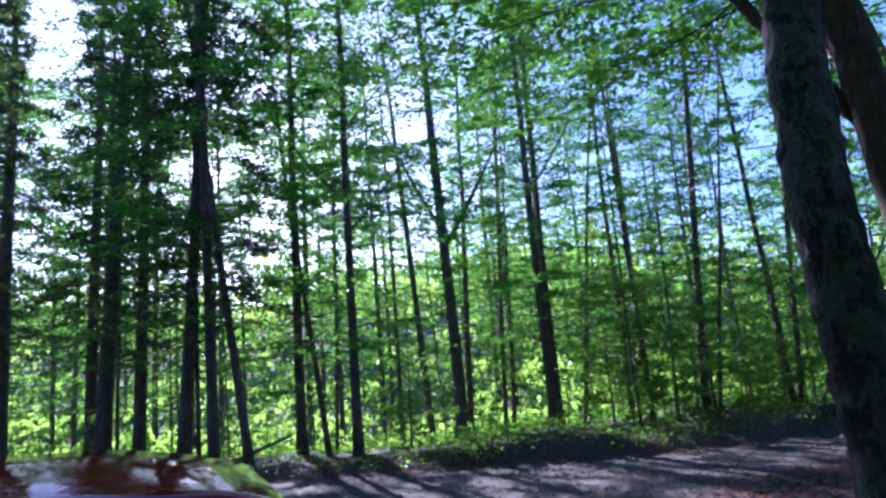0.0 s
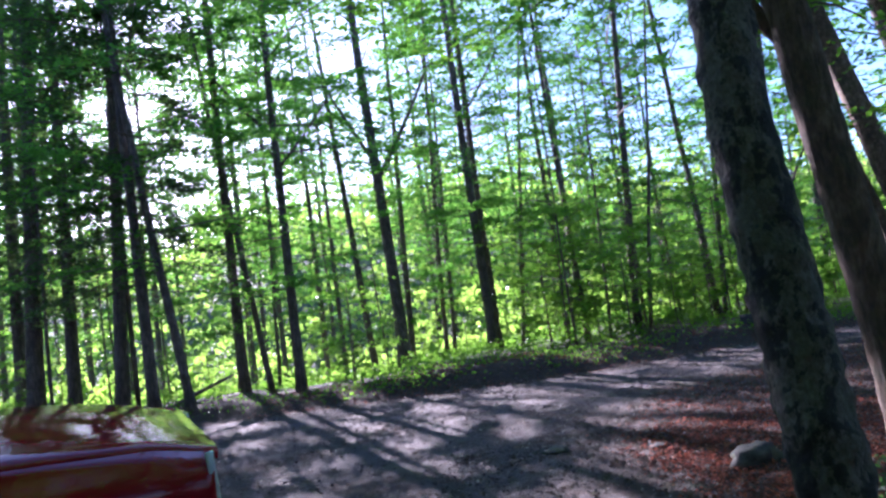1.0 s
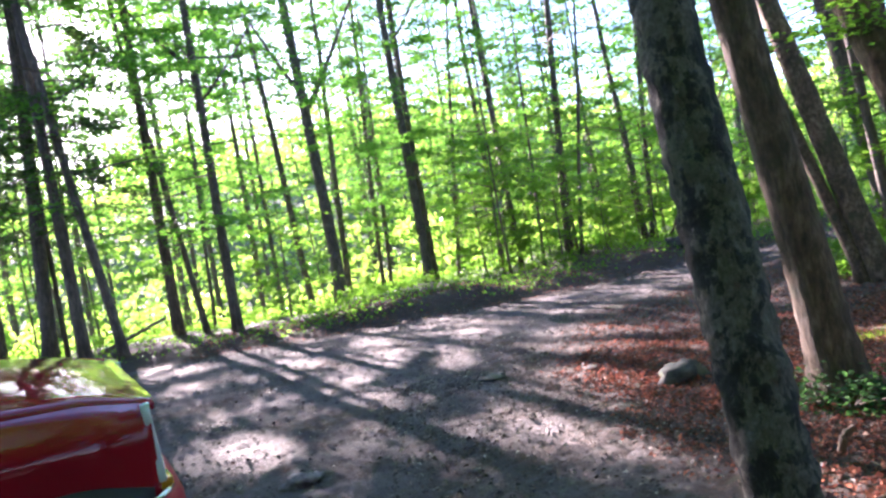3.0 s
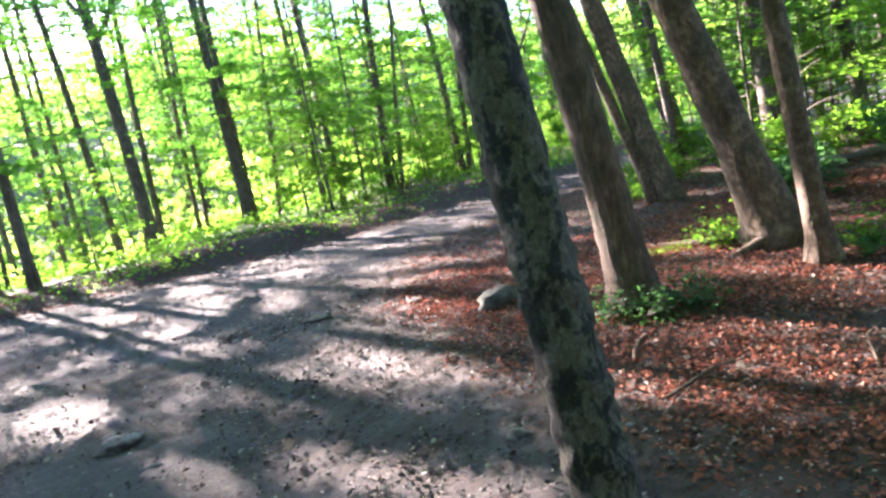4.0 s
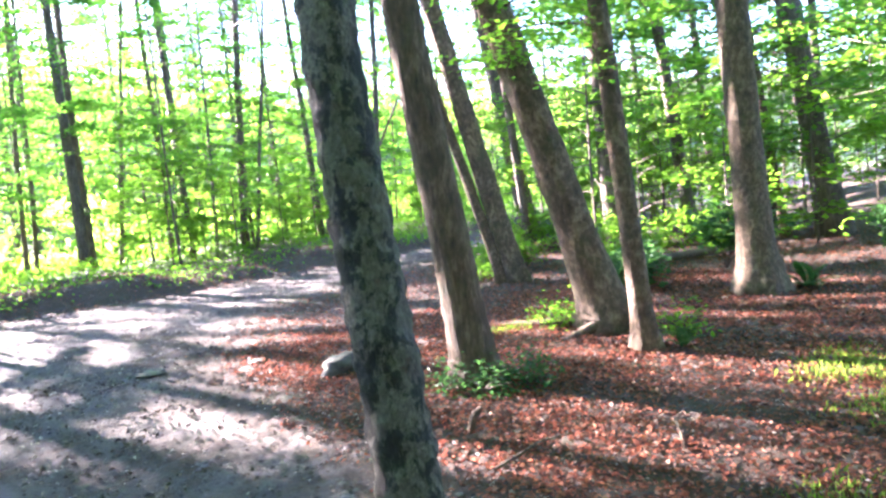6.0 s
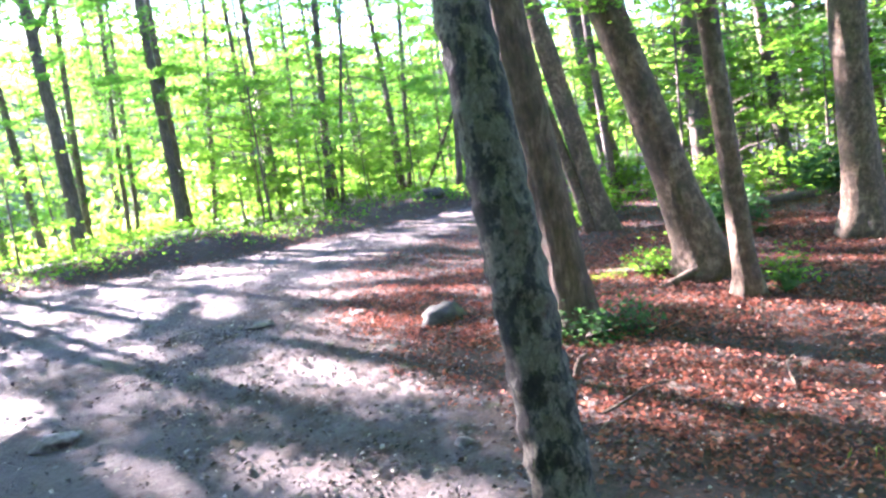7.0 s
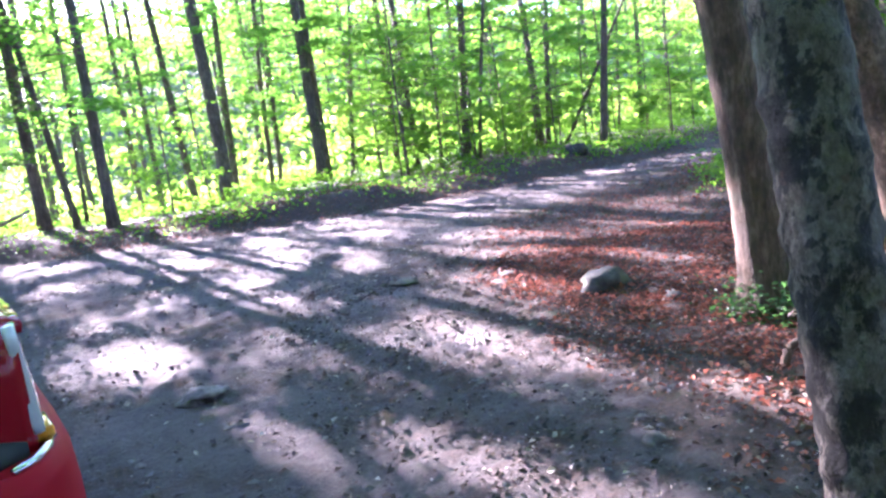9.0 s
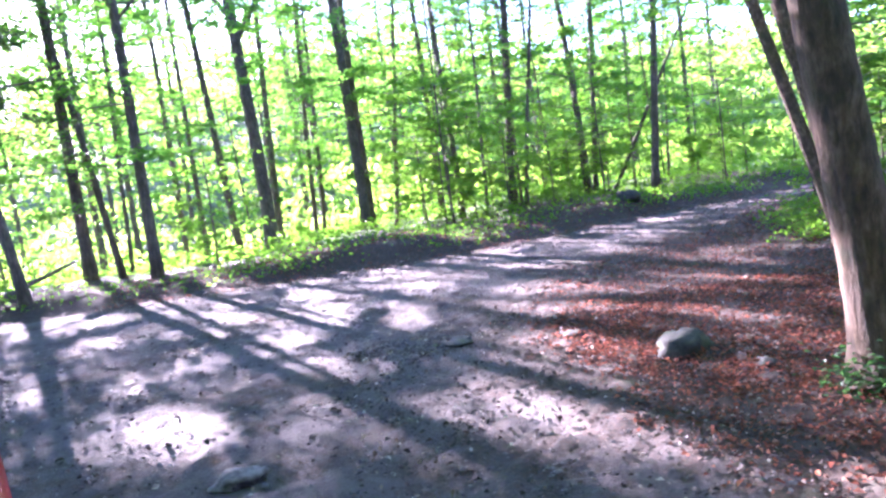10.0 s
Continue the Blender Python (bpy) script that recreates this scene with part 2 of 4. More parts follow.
def tube(points, radii, sides=10, rough=0.0, ridges=0, seed=0, knobs=0.0, lobes=None):
    """A tapering stem along points, uneven by rough."""
    g = np.random.default_rng(seed)
    p = np.asarray(points, float)
    t = unit(np.gradient(p, axis=0))
    ref = np.where(np.abs(t[:, 2:3]) > 0.9, [[1.0, 0, 0]], [[0, 0, 1.0]])
    u = unit(np.cross(ref, t))
    w = np.cross(t, u)
    a = np.linspace(0, 2 * np.pi, sides, endpoint=False)
    ph = g.uniform(0, 6.28, 6)
    k = np.arange(len(p))[:, None]
    wob = np.sin(2 * a + ph[0] + k * 0.13) * 0.5 + np.sin(3 * a + ph[1] - k * 0.21) * 0.35 + np.sin(5 * a + ph[2] + k * 0.33) * 0.2
    wob = wob + g.normal(0, 0.35, wob.shape)
    if ridges:
        wob = wob + 0.7 * np.sin(ridges * a + ph[3] + np.sin(k * 0.2) * 1.5)
    r = np.asarray(radii, float)[:, None] * (1 + rough * wob)
    if lobes is not None:
        r = r * (1 + np.asarray(lobes)[:, None] * (0.35 + np.maximum(0, np.sin(5 * a + ph[4] + 0.7 * np.sin(2 * a + ph[5])))))
    if knobs:
        z = np.concatenate([[0], np.cumsum(np.linalg.norm(np.diff(p, axis=0), axis=1))])[:, None]
        lump = sum(np.sin(g.integers(1, 7) * a * g.choice((-1, 1)) + g.uniform(12, 75) * z + g.uniform(0, 6.28)) for _ in range(14))
        r = r * (1 + knobs * np.clip(lump / 3, -1, 1.6))
    v = p[:, None] + r[..., None] * (np.cos(a)[None, :, None] * u[:, None] + np.sin(a)[None, :, None] * w[:, None])
    v = v.reshape(-1, 3)
    f = []
    for i in range(len(p) - 1):
        for j in range(sides):
            f.append((i * sides + j, i * sides + (j + 1) % sides, (i + 1) * sides + (j + 1) % sides, (i + 1) * sides + j))
    f.append(tuple(range(sides))[::-1])
    f.append(tuple((len(p) - 1) * sides + j for j in range(sides)))
    return v, f


def leaf_mesh(name, v, f, mat):
    """A mesh of many triangles, written in one go."""
    me = bpy.data.meshes.new(name)
    f = np.asarray(f, np.int32)
    me.vertices.add(len(v))
    me.vertices.foreach_set("co", np.ascontiguousarray(v, np.float32).ravel())
    me.loops.add(f.size)
    me.loops.foreach_set("vertex_index", f.ravel())
    me.polygons.add(len(f))
    me.polygons.foreach_set("loop_start", np.arange(len(f), dtype=np.int32) * 3)
    me.update(calc_edges=True)
    me.materials.append(mat)
    return me


def joined(pieces):
    vs, fs, n = [], [], 0
    for v, f in pieces:
        vs.append(np.asarray(v))
        fs.extend([tuple(int(i) + n for i in q) for q in f])
        n += len(v)
    return np.concatenate(vs), fs


# ---- ground ----
FAR_EDGE = ((-60, 11.5), (-12, 14.4), (-4, 14.7), (3, 14.5), (4.7, 15.1), (7.7, 16.2), (11.5, 17.5), (17, 19.2), (26, 21.5), (60, 27))
NEAR_EDGE = ((1.78, -30), (1.8, 3.3), (1.82, 5.3), (1.95, 7.3), (2.5, 8.8), (4, 10.9), (5.9, 11.8), (7.6, 12.8), (9.5, 14.4), (12.3, 15.6), (17, 16.7), (26, 18.5), (60, 23))


def far_edge(x):
    return np.interp(x, [p[0] for p in FAR_EDGE], [p[1] for p in FAR_EDGE])


def near_edge(x):
    return np.interp(x, [p[0] for p in NEAR_EDGE], [p[1] for p in NEAR_EDGE])


def waves(x, y):
    return (np.sin(x * 1.3 + 0.7 * np.sin(y * 0.9)) * np.sin(y * 1.1 + 0.5 * np.sin(x * 0.8))) * 0.5 + np.sin(x * 3.1 + y * 2.3) * 0.16 + np.sin(x * 5.7 - y * 4.9) * 0.1


def step(a, b, v):
    t = np.clip((v - a) / (b - a), 0, 1)
    return t * t * (3 - 2 * t)


def gravel_share(x, y):
    dy = y - near_edge(x)
    dx = np.interp(y, [p[1] for p in NEAR_EDGE], [p[0] for p in NEAR_EDGE]) - x
    d = np.where(dx > 0, np.minimum(np.abs(dx), np.where(dy > 0, np.abs(dy), 9)), -np.minimum(np.abs(dx), np.abs(dy)))
    return np.minimum(step(-0.15, 0.6, far_edge(x) - y), step(-1.1, 0.9, d))


def height(x, y):
    x, y = np.asarray(x, float), np.asarray(y, float)
    g = gravel_share(x, y)
    past = y - far_edge(x)
    z = 0.02 * waves(x, y) * g + 0.045 * waves(x * 0.8, y * 0.8) * (1 - g)
    bank = step(0.0, 1.1, past) * (0.25 + 0.1 * np.sin(x * 0.9) + 0.04 * np.sin(x * 2.7))
    fade = step(-6, 2, x)
    z = z + bank * (0.7 + 0.3 * fade)
    z = z - 1.6 * step(3, 22, past) * (1 - step(-4, 9, x))
    d = np.hypot(x, y)
    z = z + 0.215 * (1 + 0.13 * np.sin(x * 0.045 + 1) + 0.08 * np.sin(x * 0.12 + y * 0.03)) * (np.clip(past - 24, 0, 130) - 6 * (1 - np.exp(-np.clip(past - 24, 0, 130) / 6))) + 20 * step(220, 520, d)
    z = z + 0.9 * step(0, 14, x - 9 - np.maximum(y - 8, 0) * 0.9) * step(0, 6, near_edge(x) - y)
    return z


def spaced(lo, hi, fine, reach):
    mid = np.arange(lo, hi, fine)
    out = np.cumsum(fine * 1.16 ** np.arange(1, 60))
    out = out[: np.searchsorted(out, reach)]
    return np.concatenate([(lo - out)[::-1], mid, hi + out])


def build_ground():
    xs, ys = spaced(-6, 9, 0.085, 620), spaced(0.5, 17.5, 0.085, 700)
    X, Y = np.meshgrid(xs, ys)
    Z = height(X, Y)
    near = (np.abs(X - 3) < 11) & (np.abs(Y - 8) < 12)
    Z = Z + np.where(near, R.normal(0, 0.011, X.shape) + 0.012 * np.sin(X * 7.3 + 2 * np.sin(Y * 3.1)) * np.sin(Y * 9.1 + 1.7 * np.sin(X * 4.3)), 0)
    nx, ny = len(xs), len(ys)
    v = np.stack([X, Y, Z], -1).reshape(-1, 3)
    i = (np.arange(ny - 1)[:, None] * nx + np.arange(nx - 1)[None]).reshape(-1, 1)
    f = i + [[0, 1, nx + 1, nx]]
    me = mesh_of("ground", v, f.tolist(), GROUND, True)
    at = me.attributes.new("gravel", "FLOAT", "POINT")
    at.data.foreach_set("value", gravel_share(v[:, 0], v[:, 1]).astype(np.float32))
    at = me.attributes.new("meadow", "FLOAT", "POINT")
    at.data.foreach_set("value", (step(3, 9, v[:, 1] - far_edge(v[:, 0])) * 0.9).astype(np.float32))
    return tagged(new("ground", me), "packed grey gravel road and brown leaf-strewn forest floor", "ground", kind="structure")


build_ground()


def on_ground(x, y, sink=0.0):
    return float(height(x, y)) - sink


# ---- trees ----
def spray(g, start, azim, length, rise, droop, count, size, width=0.55, tilt=0.3):
    """One flat leafy branch: its stem points and the places of its leaves."""
    t = np.linspace(0, 1, 6)
    way = np.array([math.cos(azim), math.sin(azim), 0])
    side = np.array([-way[1], way[0], 0])
    bend = g.normal(0, 0.18)
    pts = start + t[:, None] * length * way + (t ** 2)[:, None] * bend * length * side
    pts[:, 2] += length * (rise * t - droop * t ** 2)
    knot = max(3, int(length * 2.2))
    ks = g.beta(1.8, 1.0, knot)
    kw = g.normal(0, 1, knot) * width * length * (0.12 + 0.6 * ks * (1.15 - ks))
    pick = g.integers(0, knot, count)
    loose = 0.1 + 0.075 * length
    s = np.clip(ks[pick] + g.normal(0, loose / length * 0.8, count), 0.05, 1.12)
    c = np.stack([np.interp(s, t, pts[:, k]) for k in range(3)], 1) + np.maximum(s - 1, 0)[:, None] * length * way
    across = kw[pick] + g.normal(0, loose, count)
    pos = c + across[:, None] * side + g.normal(0, 0.05, (count, 3)) * [1, 1, 1.2]
    pos[:, 2] -= np.abs(across) * 0.12
    along = way + side * np.sign(across)[:, None] * 0.9 + g.normal(0, 0.45, (count, 3)) * [1, 1, 0.5]
    up = np.array([0, 0, 1.0]) + g.normal(0, tilt, (count, 3))
    return pts, (pos, along, up, size * g.uniform(0.7, 1.25, count))


def crown_meshes(seed, z0, z1, reach, branches, count, size, mat, shape="wide", wood=None, tilt=0.45, upper=1.0, gap=None):
    """A crown round a stem at the origin: a mesh of leaves and one of its boughs."""
    g = np.random.default_rng(seed)
    stems, parts = [], []
    for k in range(branches):
        h = ((k + g.uniform(0, 1)) / branches) ** upper
        z = z0 + (z1 - z0) * h
        if gap and gap[0] < z < gap[1]:
            continue
        if shape == "cone":
            L = reach * (1.08 - h) * g.uniform(0.6, 1.1)
            rise, droop = g.uniform(-0.05, 0.15), g.uniform(0.15, 0.4)
        else:
            L = reach * (0.45 + 0.75 * math.sin(math.pi * min(1, 0.15 + h * 0.8))) * g.uniform(0.55, 1.15)
            rise, droop = g.uniform(0.15, 0.7) * (0.4 + 0.8 * h), g.uniform(0.1, 0.4)
        L *= 0.55 if g.uniform() < 0.25 else 1.0
        pts, lf = spray(g, np.array([0, 0, z]), k * 2.4 + g.uniform(-0.6, 0.6), L, rise, droop, int(count * g.uniform(0.6, 1.3)), size, tilt=tilt)
        stems.append(tube(pts[[0, 2, 5]], np.linspace(0.006 + 0.006 * L, 0.003, 3), 3))
        parts.append(lf)
    v, f = leaves(*[np.concatenate([p[i] for p in parts]) for i in range(4)])
    a = leaf_mesh("crown", v, f, mat)
    v, f = joined(stems)
    return a, mesh_of("boughs", v, f, wood or BARK_DARK)


def stem_points(h, lean, curve=0.0, bend_way=0.0, n=14, wob=1.0, seed=0):
    g = np.random.default_rng(seed)
    t = np.linspace(0, 1, n) ** 1.25
    knots = np.linspace(0, 1, 12)
    wx, wy = (np.interp(t, knots, np.cumsum(g.normal(0, 0.02, 12)) * min(1, h / 14) * wob) for _ in (0, 1))
    x = lean[0] * t * h + curve * math.cos(bend_way) * np.sin(t * math.pi) + wx
    y = lean[1] * t * h + curve * math.sin(bend_way) * np.sin(t * math.pi) + wy
    return np.stack([x - x[0], y - y[0], t * h - 0.12 * (t == 0)], 1)


def tree(x, y, h, dia, lean=(0, 0), crown=None, sway=None, turn=0.0, scale=1.0, mat=None, label="", limbs=(), flare=0.5, sides=10, rough=0.05,
         curve=0.0, bend_way=0.0, rings=14, ridges=0, name="tree", group="", taper=0.25, category="tree", wob=1.0, sprays=(), knobs=0.0):
    """A tree at (x, y): trunk, limbs as (height, azimuth, length, rise, thickness), and a crown of leaves on boughs."""
    seed = int(abs(x * 97 + y * 131 + h * 17)) + 3
    top = thing(name, pose(x, y, on_ground(x, y)), label, category, group)
    p = stem_points(h, lean, curve, bend_way, rings, wob, seed)
    if sway:
        p[:, 0] += np.interp(p[:, 2], [k[0] for k in sway], [k[1] for k in sway])
    r = dia / 2 * np.interp(p[:, 2] / h, [0, 0.5, 1], [1, 0.72, taper])
    r = r * (1 + flare * np.exp(-np.maximum(p[:, 2], 0) / (0.9 * dia)))
    lobes = flare * 0.75 * np.exp(-np.maximum(p[:, 2], 0) / (0.55 * dia)) if rings > 14 else None
    v, f = tube(p, r, sides, rough, ridges, seed, knobs, lobes)
    part_mesh("trunk", mesh_of("trunk", v, f, mat or BARK, True), top)
    for lz, az, ll, rise, th in limbs:
        b = np.array([np.interp(lz, p[:, 2], p[:, k]) for k in (0, 1)] + [lz])
        t = np.linspace(0, 1, 9)[:, None]
        q = b + t * ll * np.array([math.cos(az), math.sin(az), rise]) + t ** 2 * np.array([0, 0, 0.25 * ll])
        v, f = tube(q, np.linspace(th / 2, th / 5, 9), 8, 0.05, seed=seed + 1)
        part_mesh("limb", mesh_of("limb", v, f, mat or BARK, True), top)
    for lz, az, ll in sprays:
        b = np.array([np.interp(lz, p[:, 2], p[:, k]) for k in (0, 1)] + [lz])
        gs = np.random.default_rng(seed + int(lz * 100))
        pts, lf = spray(gs, b, az, ll, 0.25, 0.3, int(170 * ll), 0.085, tilt=0.35)
        v, f = leaves(*lf)
        st = tube(pts, np.linspace(0.014, 0.004, 6), 5)
        bough = part_mesh("bough", mesh_of("bough", *st, mat or BARK, True), top)
        part_mesh("foliage", mesh_of("foliage", v, f.tolist(), LEAF_LOW), bough)
    if crown:
        zc = crown[2]
        cx, cy = (float(np.interp(zc, p[:, 2], p[:, k])) for k in (0, 1))
        shear = Matrix(((1, 0, lean[0], 0), (0, 1, lean[1], 0), (0, 0, 1, 0), (0, 0, 0, 1)))
        at = Matrix.Translation((cx, cy, zc)) @ shear @ pose(0, 0, 0, 0, 0, turn) @ Matrix.Diagonal((scale, scale, scale, 1))
        part_mesh("crown", crown[0], top, at=at)
        tagged(part_mesh("branchwork", crown[1], top, at=at), kind="stuff")
    return top


# crowns: leaves, boughs and the height on the stem at which each begins
def crown(seed, start, tall, reach, branches, count, size, mat=None, shape="wide", wood=None, tilt=0.45, upper=1.0, gap=None):
    return (*crown_meshes(seed, 0, tall, reach, branches, count, size, mat or LEAF, shape, wood, tilt, upper, gap), start)


ROW = [crown(11, 1.6, 14, 3.2, 60, 235, 0.14, upper=0.74), crown(12, 2.2, 13.5, 3.5, 58, 235, 0.14, upper=0.72),
       crown(13, 1.0, 12, 2.8, 58, 230, 0.135, upper=0.78), crown(14, 2.8, 14, 3.5, 58, 235, 0.14, upper=0.7)]
PINE = [crown(21, 2.8, 14.5, 2.7, 88, 165, 0.125, LEAF_DARK, "cone", upper=0.9), crown(22, 3.2, 14, 2.5, 80, 165, 0.125, LEAF_DARK, "cone", upper=0.9)]
THIN = [crown(51, 1.8, 13, 2.0, 38, 140, 0.12, upper=0.66), crown(52, 1.2, 12, 1.8, 36, 135, 0.12, upper=0.7)]
TIERED = [crown(53, 1.8, 13, 2.0, 42, 145, 0.125, upper=0.7, gap=(2.9, 5.6)), crown(54, 1.4, 12, 1.9, 40, 145, 0.125, upper=0.7, gap=(3.7, 6.4))]
DENSE_PINE = crown(23, 2.6, 14.5, 3.0, 104, 165, 0.125, LEAF_DARK, "cone", upper=0.95)
NEAR = [crown(31, 4.6, 8, 3.2, 22, 170, 0.11), crown(32, 4.4, 9, 3.6, 24, 180, 0.11)]
YOUNG = [crown(41, 0.5, 3.6, 1.6, 22, 100, 0.13, LEAF_LOW), crown(42, 0.7, 5.2, 2.1, 26, 105, 0.14, LEAF_LOW), crown(43, 0.3, 2.4, 1.3, 16, 90, 0.12, LEAF_LOW)]
DEEP = [crown(71, 1.8, 13, 3.6, 36, 70, 0.27), crown(72, 2.6, 13, 3.4, 34, 70, 0.27), crown(73, 1.2, 12, 3.2, 34, 70, 0.27), crown(74, 2.2, 13, 3.8, 36, 70, 0.27)]

ROW_LABEL = "slender dark-trunked forest tree with layered green leaves"
ROW_GROUP = "trees beyond the road"


def row(x, y, dia, lean=(0, 0), k=0, h=17, **more):
    return tree(x, y, h, dia, lean, more.pop("crown_of", None) or (ROW[k % 4] if dia > 0.215 else THIN[k % 2]), turn=(x * 61) % 360, scale=0.92 + 0.16 * ((x * 3.7) % 1), mat=more.pop("mat", BARK_DARK),
                label=more.pop("label", ROW_LABEL), group=ROW_GROUP, flare=0.35, sides=9, **more)


def pine(x, y, dia, lean=(0, 0), k=0, h=18, **more):
    return tree(x, y, h, dia, lean, (*PINE, DENSE_PINE)[k], turn=(x * 47) % 360, scale=1.0, mat=BARK_DARK,
                label="dark evergreen tree with drooping sparse boughs", group=ROW_GROUP, flare=0.3, sides=9, name="pine_tree", **more)


# the row along the far side of the road
pine(-9.29, 19.59, 0.44, (0.036, 0.017), 0)
pine(-8.35, 19.63, 0.35, (0.015, 0.007), 1)
pine(-6.45, 17.66, 0.32, (0.047, 0.017), 2)
pine(-5.06, 15.63, 0.25, (-0.028, -0.009), 2)
pine(-12.2, 18.6, 0.4, (0.02, 0), 0)
pine(-13.8, 22.5, 0.45, (0.0, 0.01), 1)
pine(-10.6, 21.6, 0.36, (0.01, 0), 1)
pine(-16.4, 20.0, 0.4, (0.02, 0), 0)
pine(-15.0, 18.2, 0.36, (0.0, 0), 1)
pine(-18.6, 21.0, 0.4, (0.0, 0), 0)
row(-12.6, 27.0, 0.3, (0.0, 0.0), 1, 19)
row(-16.2, 26.0, 0.3, (0.01, 0.0), 3, 19)
row(-4.28, 15.48, 0.20, (-0.111, -0.033), 2, 14, crown_of=ROW[1])
row(-3.93, 19.00, 0.27, (-0.002, -0.000), 0, crown_of=ROW[2])
row(-3.21, 18.75, 0.16, (-0.113, -0.020), 2, 13)
row(-2.37, 17.84, 0.24, (0.001, 0.000), 1, limbs=((6.2, 2.6, 2.4, 0.9, 0.12), (5.4, 0.4, 1.6, 1.0, 0.08)))
row(-2.72, 28.07, 0.19, (-0.008, -0.001), 3, crown_of=TIERED[0])
row(-2.02, 27.63, 0.18, (-0.009, -0.001), 0, crown_of=TIERED[1])
row(-0.87, 26.69, 0.27, (-0.061, -0.002), 1, crown_of=TIERED[0])
row(0.16, 24.20, 0.42, (-0.039, 0.000), 3, 19, limbs=((6.3, 0.2, 2.2, 1.5, 0.2), (6.9, 2.8, 2.0, 1.8, 0.16)))
row(0.45, 27.20, 0.24, (0.036, -0.001), 2, crown_of=TIERED[1])
row(1.78, 28.14, 0.19, (0.045, -0.003), 1)
row(2.07, 28.12, 0.17, (0.033, -0.003), 0, 14)
row(3.00, 23.59, 0.31, (-0.011, 0.002), 3, 19, limbs=((7.6, 0.5, 2.0, 1.1, 0.12),))
row(3.33, 24.45, 0.22, (-0.000, 0.000), 0, 18)
row(4.32, 25.81, 0.16, (0.113, -0.020), 2, 13)
row(6.01, 25.97, 0.21, (-0.012, 0.003), 1)
row(6.03, 23.38, 0.19, (-0.027, 0.007), 0)
row(6.32, 21.74, 0.11, (0.028, -0.009), 2, 9)
row(7.43, 22.53, 0.25, (0.061, -0.021), 1)
row(7.52, 21.64, 0.13, (0.123, -0.045), 2, 12)
row(11.01, 24.73, 0.25, (-0.047, 0.022), 3)
row(11.41, 25.09, 0.20, (0.072, -0.034), 0)
row(11.02, 23.05, 0.14, (0.459, -0.232), 2, 7, label="thin dead tree leaning against its neighbour")
row(10.20, 18.95, 0.21, (0.057, -0.033), 1, 14)
row(17.28, 28.10, 0.22, (0.001, -0.001), 3)

# trees on the near side, beside the camera
tree(1.03, 1.6, 10, 0.185, (0.0, 0.17), NEAR[0], sway=((0, 0), (1.9, 0), (2.3, 0.035), (2.7, 0.1), (4, 0.36), (10, 1.2)), mat=BARK_NEAR, sides=48, rings=300, wob=0.15, rough=0.02, knobs=0.06, flare=0.35, taper=0.6,
     sprays=((4.3, 1.5, 2.8), (4.6, 1.9, 3.0), (4.9, 1.2, 2.6), (4.5, 2.3, 2.6), (5.2, 1.7, 3.0)), label="leaning grey tree with mottled flaking bark")
tree(3.3, 4.62, 12, 0.32, (-0.1, 0.045), NEAR[1], turn=70, mat=BARK, sides=36, rings=90, rough=0.025, knobs=0.025, wob=0.15, ridges=7, flare=0.32,
     limbs=((2.9, 2.55, 2.6, 1.7, 0.12),), sprays=((4.2, 2.0, 2.6), (4.6, 3.0, 2.8), (5.0, 1.2, 2.4), (4.4, 2.5, 3.4), (4.8, 2.25, 3.6), (4.5, 1.7, 3.0), (5.3, 2.7, 3.6), (3.6, 1.0, 2.2), (3.3, 0.5, 1.8)), label="broad leaning tree with ridged grey-brown bark", taper=0.5)
tree(7.05, 8.73, 13, 0.33, (-0.185, 0.117), NEAR[0], turn=140, mat=BARK_WARM, sides=24, rings=50, wob=0.15, flare=0.35, knobs=0.03, sprays=((3.2, 2.8, 1.8), (3.6, 5.4, 1.6), (2.4, 0.4, 1.4)), label="leaning twin-stemmed tree with brown bark")
tree(6.85, 8.8, 10, 0.17, (-0.215, 0.15), None, mat=BARK_WARM, sides=14, rings=24, wob=0.15, label="thinner leaning stem beside a larger one")
tree(12.2, 14.4, 15, 0.46, (-0.105, 0.09), ROW[3], turn=20, mat=BARK_DARK, sides=12, label="dark leaning tree deeper in the wood")
tree(5.25, 5.08, 13, 0.38, (-0.21, 0.175), NEAR[1], turn=200, mat=BARK_WARM, sides=28, rings=70, flare=0.6, wob=0.15, rough=0.03, knobs=0.04, sprays=((2.6, 2.9, 1.3), (3.1, 4.6, 1.5), (3.4, 0.3, 1.4)), label="leaning tree with spreading roots in sunlight")
tree(4.78, 4.23, 11, 0.19, (-0.04, 0.054), NEAR[0], turn=250, mat=BARK_WARM, sides=26, rings=60, wob=0.15, flare=0.4, knobs=0.03, sprays=((2.7, 2.6, 1.2), (3.0, 0.2, 1.4), (2.3, 4.2, 0.9)), label="slim tree with sunlit pale bark")
tree(7.64, 5.05, 14, 0.4, (-0.006, 0.04), NEAR[1], turn=310, mat=BARK_WARM, sides=30, rings=60, wob=0.15, flare=0.5, knobs=0.03, sprays=((3.2, 2.4, 1.6), (2.9, 5.6, 1.5), (3.8, 4.0, 1.6)), label="straight brown tree with sunlit patches")
tree(12.0, 9.3, 14, 0.26, (-0.06, 0.08), ROW[3], turn=10, mat=BARK_DARK, label=ROW_LABEL)
tree(13.8, 8.6, 14, 0.24, (-0.07, 0.12), ROW[1], turn=50, mat=BARK_DARK, label=ROW_LABEL)
tree(11.0, 10.4, 15, 0.4, (-0.02, 0.02), ROW[3], turn=90, mat=BARK_DARK, label=ROW_LABEL)
